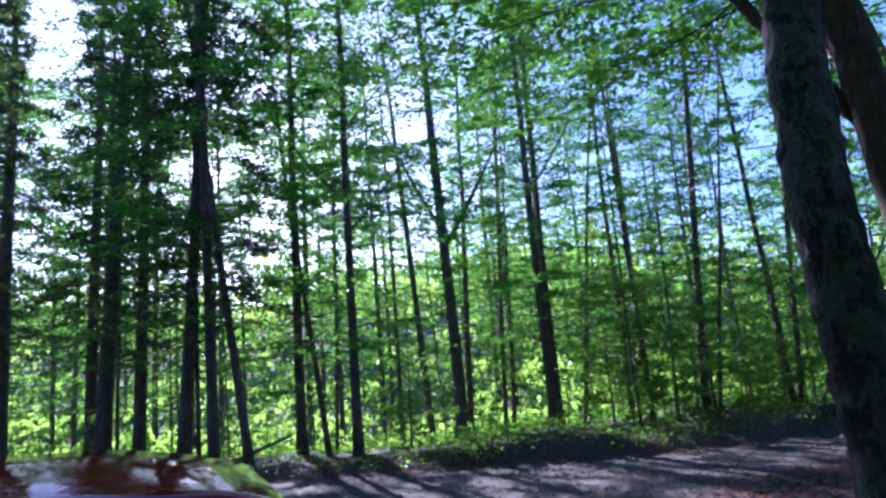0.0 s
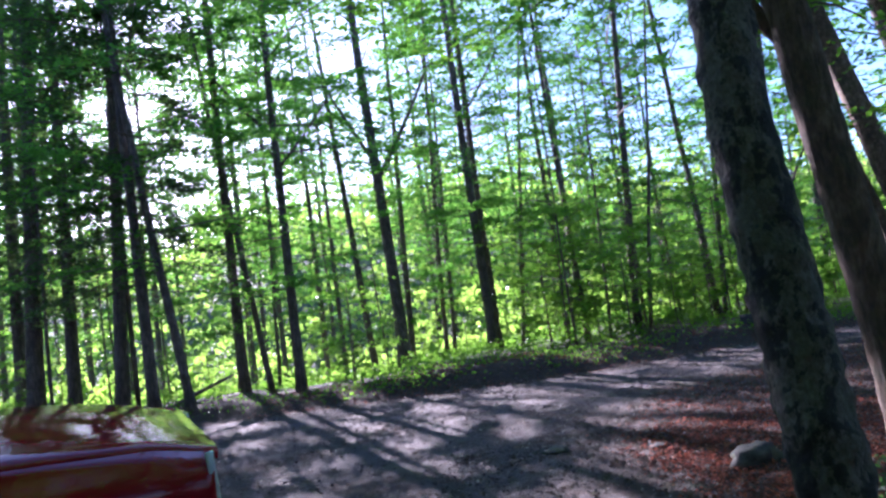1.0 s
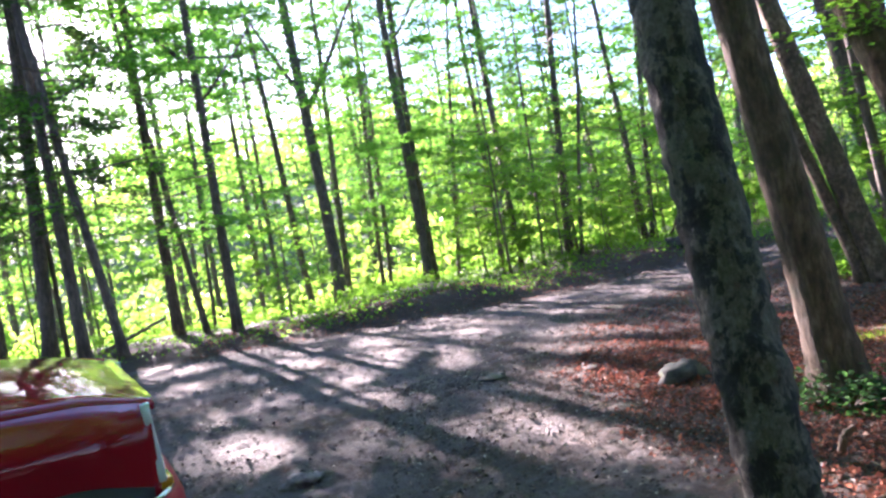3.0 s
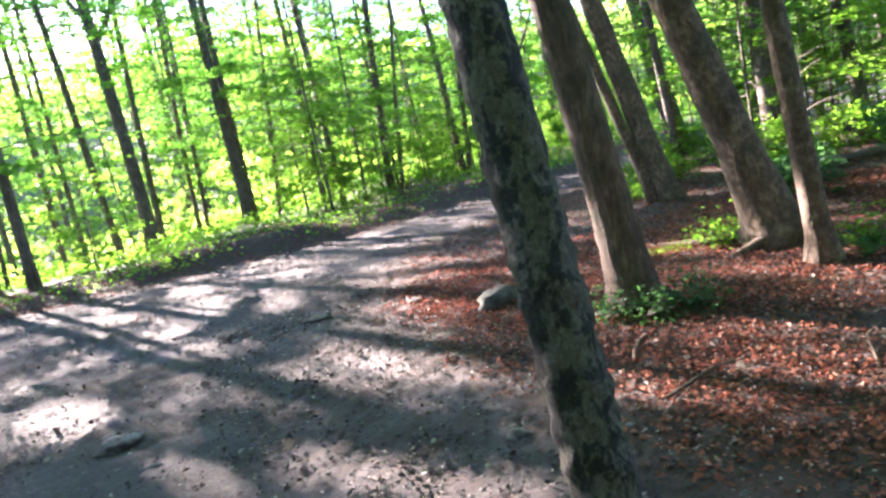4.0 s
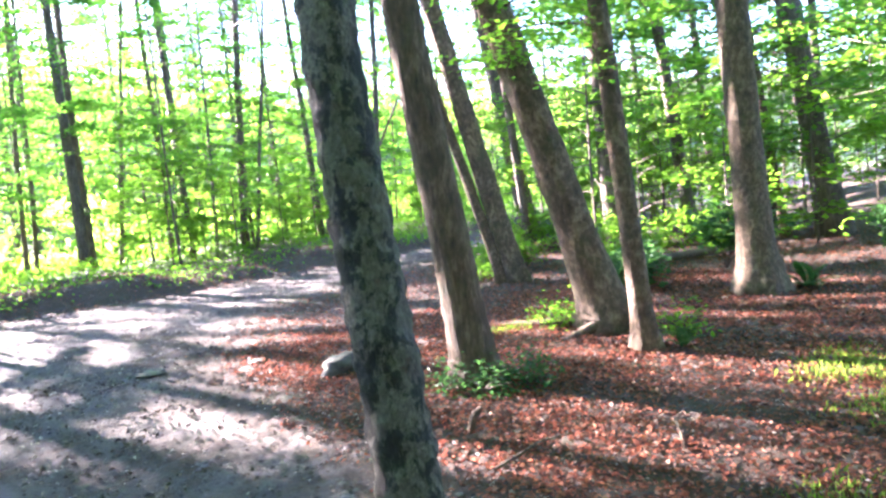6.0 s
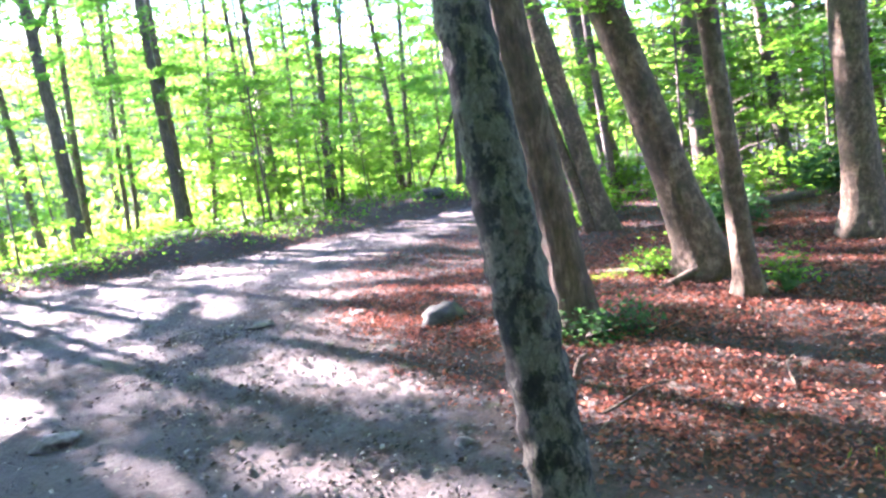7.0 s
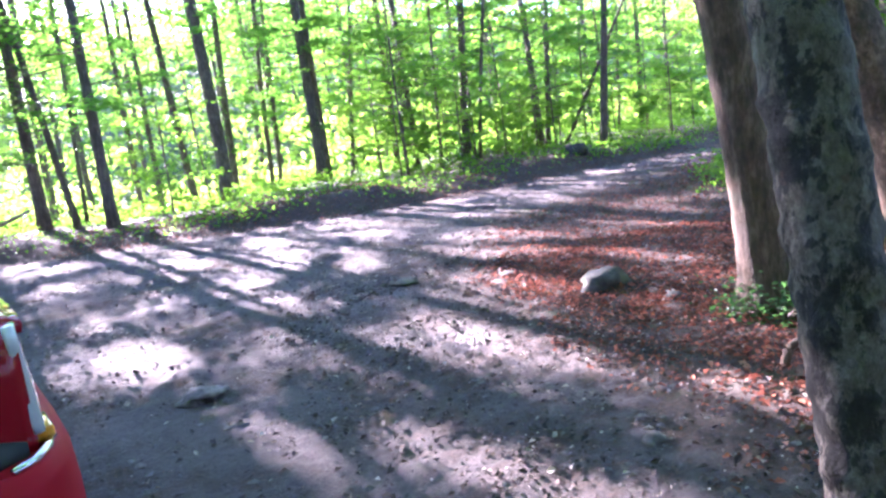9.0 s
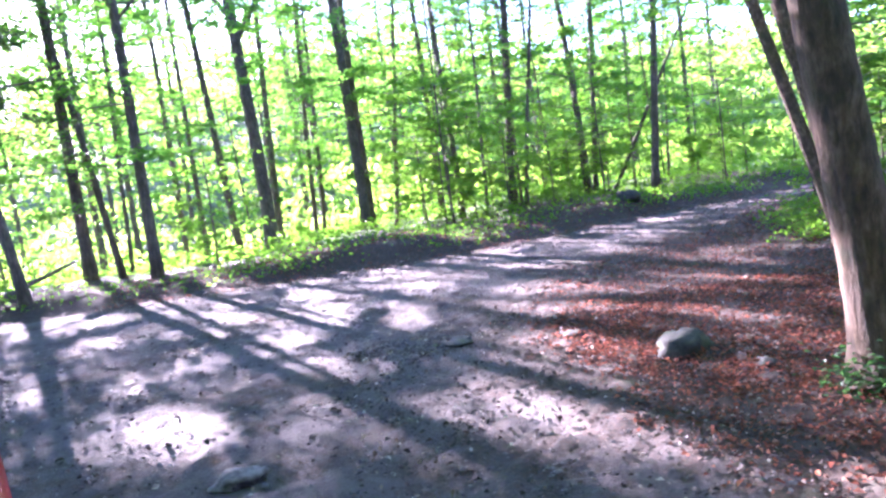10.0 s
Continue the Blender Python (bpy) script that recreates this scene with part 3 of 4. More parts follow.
tree(12.5, 6.8, 15, 0.45, (-0.07, 0.1), ROW[0], turn=130, mat=BARK_DARK, label=ROW_LABEL)
tree(12.3, 7.6, 12, 0.15, (-0.07, 0.1), ROW[2], turn=170, mat=BARK_WARM, label=ROW_LABEL)
tree(13.0, 5.6, 12, 0.15, (-0.06, 0.1), ROW[2], turn=210, mat=BARK_WARM, label=ROW_LABEL)

for k, (x, y) in enumerate(((13.6, 12.6), (15.6, 11.4), (16.6, 14.2), (14.6, 9.6), (10.4, 12.4))):
    tree(x, y, 14, 0.2, (-0.03, 0.05), ROW[k % 4], turn=60 * k, mat=BARK_DARK, label=ROW_LABEL)

# deeper forest
base_trees = [tree(4.0 + 3 * k, 62 + k, 15, 0.26, (0, 0), DEEP[k], turn=80 * k, mat=BARK_DARK, label=ROW_LABEL, group="trees deeper in the wood", flare=0.3, sides=8) for k in range(4)]
g = np.random.default_rng(99)
deep = []
while len(deep) < 46:
    x, y = g.uniform(-38, 46), g.uniform(4, 62)
    beyond = y > far_edge(x) + 5 and (x < -13 - 0.2 * y or x > 12 and y > 37 or x > 25) or 29 < y < 33 and x > -14
    right = x > 14 and y < near_edge(x) - 1.5
    if (beyond or right) and all((x - a) ** 2 + (y - b) ** 2 > 9 for a, b in deep):
        deep.append((x, y))
for k, (x, y) in enumerate(deep):
    tall = g.uniform(0.75, 1.1) if x > 12 or x < -13 else g.uniform(0.34, 0.5)
    copy_thing(base_trees[k % 4], pose(x, y, on_ground(x, y), 0, 0, g.uniform(0, 360)) @ Matrix.Diagonal((max(tall, 0.6), max(tall, 0.6), tall, 1)))

# tall trees behind the row, whose crowns close the view of the sky
TALL = [crown(81, 5.0, 13.5, 4.0, 62, 130, 0.2, upper=0.85), crown(82, 5.8, 13, 4.2, 60, 135, 0.2, upper=0.85)]
base_tall = [tree(-16.0, 34.0, 19, 0.34, (0, 0), TALL[0], mat=BARK_DARK, label="tall straight forest tree with a full green crown", group="tall trees behind the row", flare=0.3, sides=8),
             tree(-11.5, 36.5, 19, 0.3, (0, 0), TALL[1], mat=BARK_DARK, label="tall straight forest tree with a full green crown", group="tall trees behind the row", flare=0.3, sides=8)]
tall_at = [(-16.0, 34.0), (-11.5, 36.5)]
while len(tall_at) < 23:
    x, y = g.uniform(-23, 13), g.uniform(31.5, 49)
    if all((x - a) ** 2 + (y - b) ** 2 > 10 for a, b in tall_at):
        tall_at.append((x, y))
for k, (x, y) in enumerate(tall_at[2:]):
    copy_thing(base_tall[k % 2], pose(x, y, on_ground(x, y) - 0.1, 0, 0, g.uniform(0, 360)) @ Matrix.Scale(g.uniform(0.85, 1.1), 4))

# slim stems between the larger trees
base_slim = [tree(-6.9, 21.3, 11, 0.1, (0.01, 0), THIN[0], turn=40, scale=0.75, mat=BARK_DARK, sides=7, rings=9, flare=0.2, label="slim young forest tree with a sparse crown", group="slim trees"),
             tree(4.9, 20.2, 10, 0.08, (-0.02, 0), THIN[1], turn=140, scale=0.7, mat=BARK_DARK, sides=7, rings=9, flare=0.2, label="slim young forest tree with a sparse crown", group="slim trees")]
slim = []
while len(slim) < 17:
    x, y = g.uniform(-15, 17), g.uniform(17, 31)
    if y > far_edge(x) + 2.2 and all((x - a) ** 2 + (y - b) ** 2 > 3 for a, b in slim):
        slim.append((x, y))
for k, (x, y) in enumerate(slim):
    copy_thing(base_slim[k % 2], pose(x, y, on_ground(x, y), g.uniform(-3, 3), g.uniform(-4, 4), g.uniform(0, 360)) @ Matrix.Scale(g.uniform(0.75, 1.15), 4))

# unseen trees added behind and to the left, to block skylight and fill reflections
BACK = crown(61, 1.0, 12, 3.4, 46, 40, 0.55)
back_screen = tree(0.5, -5.0, 14, 0.3, (0, 0), BACK, mat=BARK_DARK, label="unseen leafy tree added behind the camera to block skylight", group="trees behind", sides=8)
for k in range(34):
    x, y = (-19 + 1.5 * k + g.uniform(-0.7, 0.7), -5 - 3.2 * (k % 4) + g.uniform(-1, 1)) if k < 26 else (-10.5 - 2.5 * (k % 2), -4 + 2.0 * (k - 26))
    copy_thing(back_screen, pose(x, y, on_ground(x, y), 0, 0, g.uniform(0, 360)))

# unseen tall trees added round the parking spot; their boughs block the sky overhead
OVER = crown(91, 6.5, 8.5, 5.5, 44, 110, 0.2)
over_screen = tree(-2.6, -3.0, 16, 0.36, (0, 0), OVER, mat=BARK_DARK, label="unseen tall tree added beside the parking spot to block the sky overhead", group="trees behind", sides=10)
for k, (x, y) in enumerate(((3.6, -2.4), (-6.6, -1.6), (0.6, -4.6), (6.4, -1.8), (-8.6, 2.4))):
    copy_thing(over_screen, pose(x, y, on_ground(x, y), 0, 0, 70 * k + 20))

# young trees and bushes under the tall ones
base_young = []
for k, (x, y) in enumerate(((5.2, 21.5), (9.6, 22.0), (-1.2, 19.0))):
    base_young.append(tree(x, y, (4.0, 5.6, 2.6)[k], 0.05, (0.02, 0), YOUNG[k], mat=BARK_DARK, sides=6, rings=7, flare=0.1, name="sapling",
                           label="young tree with bright green layered leaves", group="young trees", category="sapling"))
def scatter(many, x0, x1, y0, y1, fits, apart):
    out = []
    for _ in range(20000):
        x, y = g.uniform(x0, x1), g.uniform(y0, y1)
        if fits(x, y) and all((x - a) ** 2 + (y - b) ** 2 > apart ** 2 for a, b in out):
            out.append((x, y))
        if len(out) == many:
            break
    return out


for k, (x, y) in enumerate(scatter(26, -16, 20, 18, 33, lambda x, y: y > far_edge(x) + 4.5, 1.6)):
    tall = y > far_edge(x) + 11
    copy_thing(base_young[(0, 1, 2)[k % 3] if tall else 2], pose(x, y, on_ground(x, y), 0, 0, g.uniform(0, 360)) @ Matrix.Scale(g.uniform(0.65, 1.0) if tall else g.uniform(0.45, 0.75), 4))
for k, (x, y) in enumerate(scatter(30, 4.5, 18, 18, 29, lambda x, y: y > far_edge(x) + 2.8, 1.5)):
    copy_thing(base_young[(0, 1, 0, 2)[k % 4]], pose(x, y, on_ground(x, y), 0, 0, g.uniform(0, 360)) @ Matrix.Scale(g.uniform(0.8, 1.3), 4))
for k, (x, y) in enumerate(scatter(16, 9.6, 16, 8.5, 14.5, lambda x, y: y < near_edge(x) - 1.0, 1.2)):
    copy_thing(base_young[(2, 0)[k % 2]], pose(x, y, on_ground(x, y), 0, 0, g.uniform(0, 360)) @ Matrix.Scale(g.uniform(0.7, 1.0), 4))
for k, (x, y) in enumerate(scatter(58, 10, 28, 0, 22, lambda x, y: x > 9.5 + max(0, 5 - y) and y < near_edge(x) - 0.7, 1.4)):
    copy_thing(base_young[k % 3], pose(x, y, on_ground(x, y), 0, 0, g.uniform(0, 360)) @ Matrix.Scale(g.uniform(0.8, 1.25), 4))


def far_woods():
    """Sunlit scrub and woods on the rising ground beyond the trees."""
    g = np.random.default_rng(5)
    n = 64000
    y = 32 + 134 * g.uniform(0, 1, n) ** 1.35
    x = g.uniform(-1.1, 1.15, n) * (y + 12)
    clump = 0.5 + 0.5 * np.sin(x * 0.37 + 1.7 * np.sin(y * 0.21)) * np.sin(y * 0.29 + np.sin(x * 0.13))
    top = np.where(y < 75, 0.5 + 2.0 * clump ** 2, 0.6 + 13 * clump ** 1.6)
    z = height(x, y) + g.beta(1.6, 1.0, n) * top
    v, f = leaves(np.stack([x, y, z], 1), g.normal(0, 1, (n, 3)), np.array([0, -0.7, 1.0]) + g.normal(0, 0.6, (n, 3)), g.uniform(0.3, 0.6, n) * (0.6 + y / 80), 0.75)
    tagged(new("far_woods", mesh_of("far_woods", v, f.tolist(), FAR)), "sunlit green scrub and woods on the far slope", "woods", kind="stuff")


far_woods()


def verge():
    """Low bushes and herbs along the bank beyond the road."""
    g = np.random.default_rng(15)
    n = 46000
    x = g.uniform(-18, 24, n)
    past = 0.35 + g.gamma(1.5, 1.5, n)
    clump = 0.5 + 0.5 * np.sin(x * 1.3 + 2 * np.sin(past + 0.4 * x)) * np.sin(x * 0.53 + past)
    clump = clump * (0.3 + 0.7 * np.maximum(np.exp(-((x - 1.6) / 1.9) ** 2), step(6, 9, x)))
    keep = g.uniform(0, 1, n) < 0.06 + 0.94 * clump ** 1.5
    x, past, clump = x[keep], past[keep], clump[keep]
    y = far_edge(x) + past
    z = height(x, y) + g.beta(1.3, 1.8, len(x)) * (0.06 + 0.6 * clump ** 1.3 * np.minimum(1, past / 1.6))
    pos = np.stack([x, y, z], 1)
    many = 44000
    hx = g.uniform(-24, 26, many)
    hy = far_edge(hx) + 4 + 22 * g.uniform(0, 1, many) ** 0.8
    pos = np.concatenate([pos, np.stack([hx, hy, height(hx, hy) + g.beta(1, 2, many) * 0.5], 1)])
    m = len(pos)
    v, f = leaves(pos, g.normal(0, 1, (m, 3)) * [1, 1, 0.4], np.array([0, 0, 1.0]) + g.normal(0, 0.5, (m, 3)), np.concatenate([g.uniform(0.05, 0.13, len(x)), g.uniform(0.08, 0.18, many)]))
    tagged(new("undergrowth", mesh_of("undergrowth", v, f.tolist(), LEAF_LOW)), "low bright green bushes and herbs along the bank", "undergrowth", kind="stuff")


verge()


def litter():
    """Dry leaves on the forest floor, thinner over the gravel."""
    g = np.random.default_rng(25)
    n = 520000
    x, y = g.uniform(-3, 13, n), g.uniform(0.2, 18, n)
    x[:190000], y[:190000] = g.uniform(0.2, 9, 190000), g.uniform(0.6, 8, 190000)
    s = gravel_share(x, y)
    far = np.hypot(x, y) / 13
    patch = 0.5 + 0.5 * waves(x * 1.6, y * 1.6)
    clot = np.clip(waves(x * 2.3 + 1.3, y * 2.9) + waves(x * 5.1, y * 6.3 + 2) * 0.8 + 0.15, 0, 1)
    rim = np.exp(-np.abs(y - near_edge(x)) * 0.6) * (x > 0.6)
    bare = 0.03 + 0.16 * clot ** 2 + 0.2 * rim * clot + 0.12 * (y > far_edge(x) - 0.8)
    full = (0.9 - 0.45 * far) * np.clip(0.12 + 1.15 * patch + 0.35 * (clot - 0.4), 0.08, 1)
    share = (1 - step(0.05, 0.8, s + 0.25 * (patch - 0.5)))
    dice = g.uniform(0, 1, n)
    leaf = dice < full * share * np.clip(share + clot, 0, 1)
    scrap = ~leaf & (dice > 1 - bare * 2.2 * (1 - 0.5 * share))
    for kind, keep, mat, small, text in (("leaf_litter", leaf, DRY, 0.74, "red-brown dry fallen leaves"), ("leaf_scraps", scrap, SCRAP, 0.68, "trodden brown leaf scraps on the gravel")):
        a, b = x[keep], y[keep]
        m = len(a)
        z = height(a, b) + g.uniform(0.004, 0.026, m)
        v, f = leaves(np.stack([a, b, z], 1), g.normal(0, 1, (m, 3)) * [1, 1, 0.3], np.array([0, 0, 1.0]) + g.normal(0, 0.38, (m, 3)),
                      small * (0.018 + g.gamma(2.2, 0.011, m).clip(0, 0.06)), 0.65, 0.2)
        tagged(new(kind, mesh_of(kind, v, f.tolist(), mat)), text, "leaf litter", kind="stuff")


litter()


# ---- gaps in the leaves through which the sun reaches the ground ----
# where each sunbeam lands: x, y, half its width and half its length
BEAMS = ((-1.2, 6.6, 0.2, 0.5), (-0.8, 6.45, 0.2, 0.5), (1.52, 5.15, 0.13, 0.8), (0.15, 7.6, 0.14, 0.35), (0.3, 6.3, 0.07, 0.4),
         (0.72, 3.72, 0.1, 0.3), (0.02, 4.25, 0.06, 0.25), (1.15, 2.8, 0.08, 0.2), (5.2, 2.7, 0.1, 0.4),
         (5.0, 5.85, 0.35, 0.45), (4.45, 4.3, 0.16, 0.7), (6.3, 4.4, 0.14, 0.7), (5.55, 3.85, 0.15, 0.7), (7.1, 3.6, 0.2, 0.9),
         (3.3, 3.55, 0.13, 0.35), (3.9, 2.75, 0.16, 0.6), (3.1, 2.7, 0.13, 0.5), (2.35, 3.3, 0.1, 0.4),
         (4.15, 8.3, 0.2, 0.6), (4.8, 7.9, 0.16, 0.5), (2.3, 6.75, 0.1, 0.5), (3.0, 7.9, 0.14, 0.5), (6.2, 2.6, 0.25, 0.8), (8.4, 5.6, 0.3, 0.8),
         (2.0, 7.0, 0.07, 0.5), (2.4, 6.3, 0.03, 0.3), (1.95, 6.1, 0.06, 0.4), (3.5, 9.1, 0.12, 0.5), (2.45, 8.3, 0.1, 0.5), (3.6, 6.9, 0.08, 0.5),
         (4.9, 5.0, 0.12, 0.4), (1.6, -4.45, 0.8, 2.6))


def sunbeam(x, y):
    """Whether a sunbeam lands at (x, y) on the ground."""
    h = math.hypot(sun_way.x, sun_way.y)
    ax, ay = sun_way.x / h, sun_way.y / h
    along, across = x * ax + y * ay, x * ay - y * ax
    lit = np.zeros(len(x), bool)
    for bx, by, half, long in BEAMS:
        lit |= ((across - (bx * ay - by * ax)) / (half + 0.1)) ** 2 + ((along - (bx * ax + by * ay)) / (long + 0.25)) ** 2 < 1
    mottle = np.sin(across * 3.9 + 1.3 * np.sin(along * 1.1)) * np.sin(along * 2.1 + 1.1 * np.sin(across * 2.3)) + 0.6 * np.sin(across * 6.1 + 2 * np.sin(along * 1.1 + 1)) * np.sin(along * 3.1 + across * 1.2)
    road = (y > 7.8) & (y < far_edge(x) - 0.2) & (y > near_edge(x) - 0.3) & (x > -4.5) & (x < 14)
    glade = (y > far_edge(x) + 8.5) & (y < 42) & (x > -20) & (x < 9) & (np.sin(x * 0.8 + 1) * np.sin(y * 0.7 + x * 0.3) > -0.45)
    wood = (y > -14) & (y < 14) & (x > 9.5) & (x < 26) & (np.sin(across * 1.7 + 1.2 * np.sin(along * 0.5)) * np.sin(along * 0.8 + across * 0.6) > 0.0)
    return lit | glade | wood | road & (mottle > 0.42 - 0.09 * np.clip(y - 9, 0, 6) + 0.25 * (x < -0.5))


def open_gaps():
    g = np.random.default_rng(77)
    bpy.context.view_layer.update()
    slope = np.array(sun_way.xy) / sun_way.z
    for ob in [o for o in scene.objects if o.name.split(".")[0] in ("crown", "foliage") and len(o.data.vertices) % 4 == 0]:
        old = ob.data
        v = np.empty(len(old.vertices) * 3, np.float32)
        old.vertices.foreach_get("co", v)
        v = v.reshape(-1, 4, 3)
        m = np.array(ob.matrix_world)
        c = v.mean(1) @ m[:3, :3].T + m[:3, 3]
        if c[:, 1].max() < 9:
            continue
        spot = c[:, :2] - slope * (c[:, 2:] - 0.0) + g.normal(0, 0.035, (len(c), 2))
        keep = ~sunbeam(spot[:, 0], spot[:, 1])
        if keep.sum() > len(keep) - 12:
            continue
        k = np.arange(keep.sum())[:, None] * 4
        ob.data = leaf_mesh("crown", v[keep].reshape(-1, 3), np.concatenate([k + [[0, 2, 1]], k + [[0, 3, 2]]], 1).reshape(-1, 3), old.materials[0])


open_gaps()


# ---- stones, plants and small things ----
def stone_mesh(seed, size, flat=0.6, detail=2):
    bm = bmesh.new()
    bmesh.ops.create_icosphere(bm, subdivisions=detail, radius=0.5)
    off = Vector((seed * 3.1, seed * 1.7, seed))
    for v in bm.verts:
        k = 1 + 0.7 * noise.noise(v.co * 1.9 + off) + 0.35 * noise.noise(v.co * 4.5 + off) + 0.22 * noise.noise(v.co * 9 + off)
        v.co = Vector((v.co.x * k * size[0], v.co.y * k * size[1], max(v.co.z, -0.25) * k * size[2]))
    me = bpy.data.meshes.new("stone")
    bm.to_mesh(me)
    bm.free()
    me.shade_smooth()
    return me


def stone(x, y, size, seed, label, mat=STONE, turn=0):
    me = stone_mesh(seed, size, detail=3)
    me.materials.append(mat)
    ob = new("stone", me)
    ob.matrix_basis = pose(x, y, on_ground(x, y) + size[2] * 0.12, 0, 0, turn)
    return tagged(ob, label, "stone", "stones on the ground")


stone(2.86, 6.0, (0.44, 0.34, 0.23), 4, "rounded grey boulder with moss among fallen leaves", turn=20)
stone(1.42, 7.45, (0.4, 0.28, 0.06), 5, "flat grey stone set in the gravel road", turn=10)
stone(-0.39, 5.22, (0.32, 0.2, 0.1), 8, "small flat grey stone on the gravel", PEBBLE, turn=30)
stone(2.35, 7.0, (0.28, 0.16, 0.04), 9, "flat mossy stone in the leaves", turn=60)
stone(3.05, 5.35, (0.24, 0.18, 0.05), 12, "flat mossy stone in the leaves", turn=100)
stone(-0.2, 4.6, (0.12, 0.08, 0.04), 14, "small flat grey stone on the gravel", PEBBLE, turn=40)
stone(1.55, 3.35, (0.13, 0.1, 0.05), 17, "small flat grey stone on the gravel", PEBBLE, turn=70)
stone(8.6, 17.5, (0.5, 0.4, 0.4), 21, "dark stone at the edge of the road", turn=15)


def pebbles():
    """Loose pebbles and clods over the gravel."""
    g = np.random.default_rng(45)
    n = 56000
    x, y = g.uniform(-5, 6, n), 1.5 + g.gamma(1.5, 2.0, n)
    drift = 0.5 + 0.5 * waves(x * 2.1 + 3, y * 1.7)
    keep = (gravel_share(x, y) > 0.4) & (y < 13) & (g.uniform(0, 1, n) < 0.15 + 0.6 * drift ** 2)
    x, y = x[keep], y[keep]
    m = len(x)
    r = np.minimum(0.004 + g.gamma(0.9, 0.0058, m), 0.03)
    base = np.array([(1, 0, 0), (0.3, 0.95, 0), (-0.8, 0.6, 0), (-0.85, -0.55, 0), (0.35, -0.9, 0), (0.1, 0.1, 0.62), (0, 0, -0.3)])
    tri = np.array([(0, 1, 5), (1, 2, 5), (2, 3, 5), (3, 4, 5), (4, 0, 5), (1, 0, 6), (2, 1, 6), (3, 2, 6), (4, 3, 6), (0, 4, 6)])
    a = g.uniform(0, 6.28, m)
    c, q = np.cos(a)[:, None], np.sin(a)[:, None]
    b = base[None] * g.uniform(0.7, 1.3, (m, 7, 3))
    rx = np.stack([b[..., 0] * c - b[..., 1] * q, (b[..., 0] * q + b[..., 1] * c) * g.uniform(0.6, 1, (m, 1)), b[..., 2] * g.uniform(0.5, 1, (m, 1))], -1) * r[:, None, None]
    v = (np.stack([x, y, height(x, y) + r * 0.1], 1)[:, None] + rx).reshape(-1, 3)
    f = (np.arange(m)[:, None, None] * 7 + tri[None]).reshape(-1, 3)
    tagged(new("pebbles", mesh_of("pebbles", v, f.tolist(), PEBBLE)), "loose grey pebbles and clods on the gravel", "gravel", kind="stuff")


pebbles()


def frond_mesh(seed, length):
    """One fern frond: an arching rib with leaflets that shorten to the tip."""
    g = np.random.default_rng(seed)
    t = np.linspace(0, 1, 26)[1:]
    x = length * t
    z = length * (0.75 * t - 0.75 * t ** 2)
    w = length * 0.26 * np.sin(np.pi * (t * 0.85 + 0.12))
    pos, along = [], []
    for sgn in (-1, 1):
        pos.append(np.stack([x + 0.1 * w, sgn * w * 0.5, z - 0.1 * w], 1))
        along.append(np.stack([0.35 + 0 * t, sgn + 0 * t, -0.15 + 0 * t], 1))
    pos, along = np.concatenate(pos), np.concatenate(along)
    v, f = leaves(pos, along, np.array([0, 0, 1.0]) + g.normal(0, 0.15, pos.shape), np.tile(w, 2) + 0.01, 0.34, 0.05)
    rib = tube(np.stack([length * np.linspace(0, 1, 8), np.zeros(8), length * (0.75 * np.linspace(0, 1, 8) - 0.75 * np.linspace(0, 1, 8) ** 2)], 1), np.linspace(0.004, 0.001, 8), 4)
    v, f = joined([(v, f), rib])
    return mesh_of("frond", v, f, FERN)


FRONDS = [frond_mesh(k, 0.42 + 0.08 * k) for k in range(3)]


def fern(x, y, count, scale, label="green fern with arching fronds at the foot of a tree"):
    top = thing("fern", pose(x, y, on_ground(x, y)), label, "fern", "ferns")
    g = np.random.default_rng(int(x * 100 + y * 10))
    for k in range(count):
        part_mesh("frond", FRONDS[k % 3], top, at=pose(0, 0, 0.0, 0, g.uniform(-55, -5), 360 * k / count + g.uniform(-15, 15)) @ Matrix.Scale(scale * g.uniform(0.75, 1.15), 4))
    return top


fern(3.12, 4.5, 10, 0.33)
fern(3.4, 4.38, 9, 0.3)
fern(5.2, 4.15, 7, 0.42, "small green plant beside a slim tree")
fern(4.98, 4.02, 6, 0.36, "small green plant beside a slim tree")
fern(5.0, 5.75, 6, 0.36, "small green plant among roots in sunlight")
fern(8.2, 4.8, 8, 0.8)


def shrub(x, y, wide, tall, count, size, label, mat=FERN, seed=1):
    """A low bush: stems and broad leaves."""
    g = np.random.default_rng(seed)
    top = thing("shrub", pose(x, y, on_ground(x, y)), label, "shrub", "low shrubs")
    stems, pos = [], []
    for k in range(9):
        a, r = g.uniform(0, 6.28), wide * g.uniform(0.3, 1)
        t = np.linspace(0, 1, 5)[:, None]
        p = t * np.array([math.cos(a) * r, math.sin(a) * r, 0]) + np.array([0, 0, tall]) * np.sqrt(t) * g.uniform(0.6, 1)
        stems.append(tube(p, np.linspace(0.008, 0.003, 5), 4))
        m = count // 9
        s = g.uniform(0.35, 1.05, m)
        pos.append(np.stack([np.interp(s, t[:, 0], p[:, i]) for i in range(3)], 1) + g.normal(0, 0.09, (m, 3)))
    pos = np.concatenate(pos)
    m = len(pos)
    v, f = leaves(pos, g.normal(0, 1, (m, 3)) * [1, 1, 0.3], np.array([0, 0, 1.0]) + g.normal(0, 0.35, (m, 3)), size * g.uniform(0.7, 1.3, m), 0.62)
    part_mesh("foliage", mesh_of("foliage", v, f.tolist(), mat), top)
    v, f = joined(stems)
    tagged(part_mesh("twigwork", mesh_of("twigwork", v, f, BARK_DARK), top), kind="stuff")
    return top


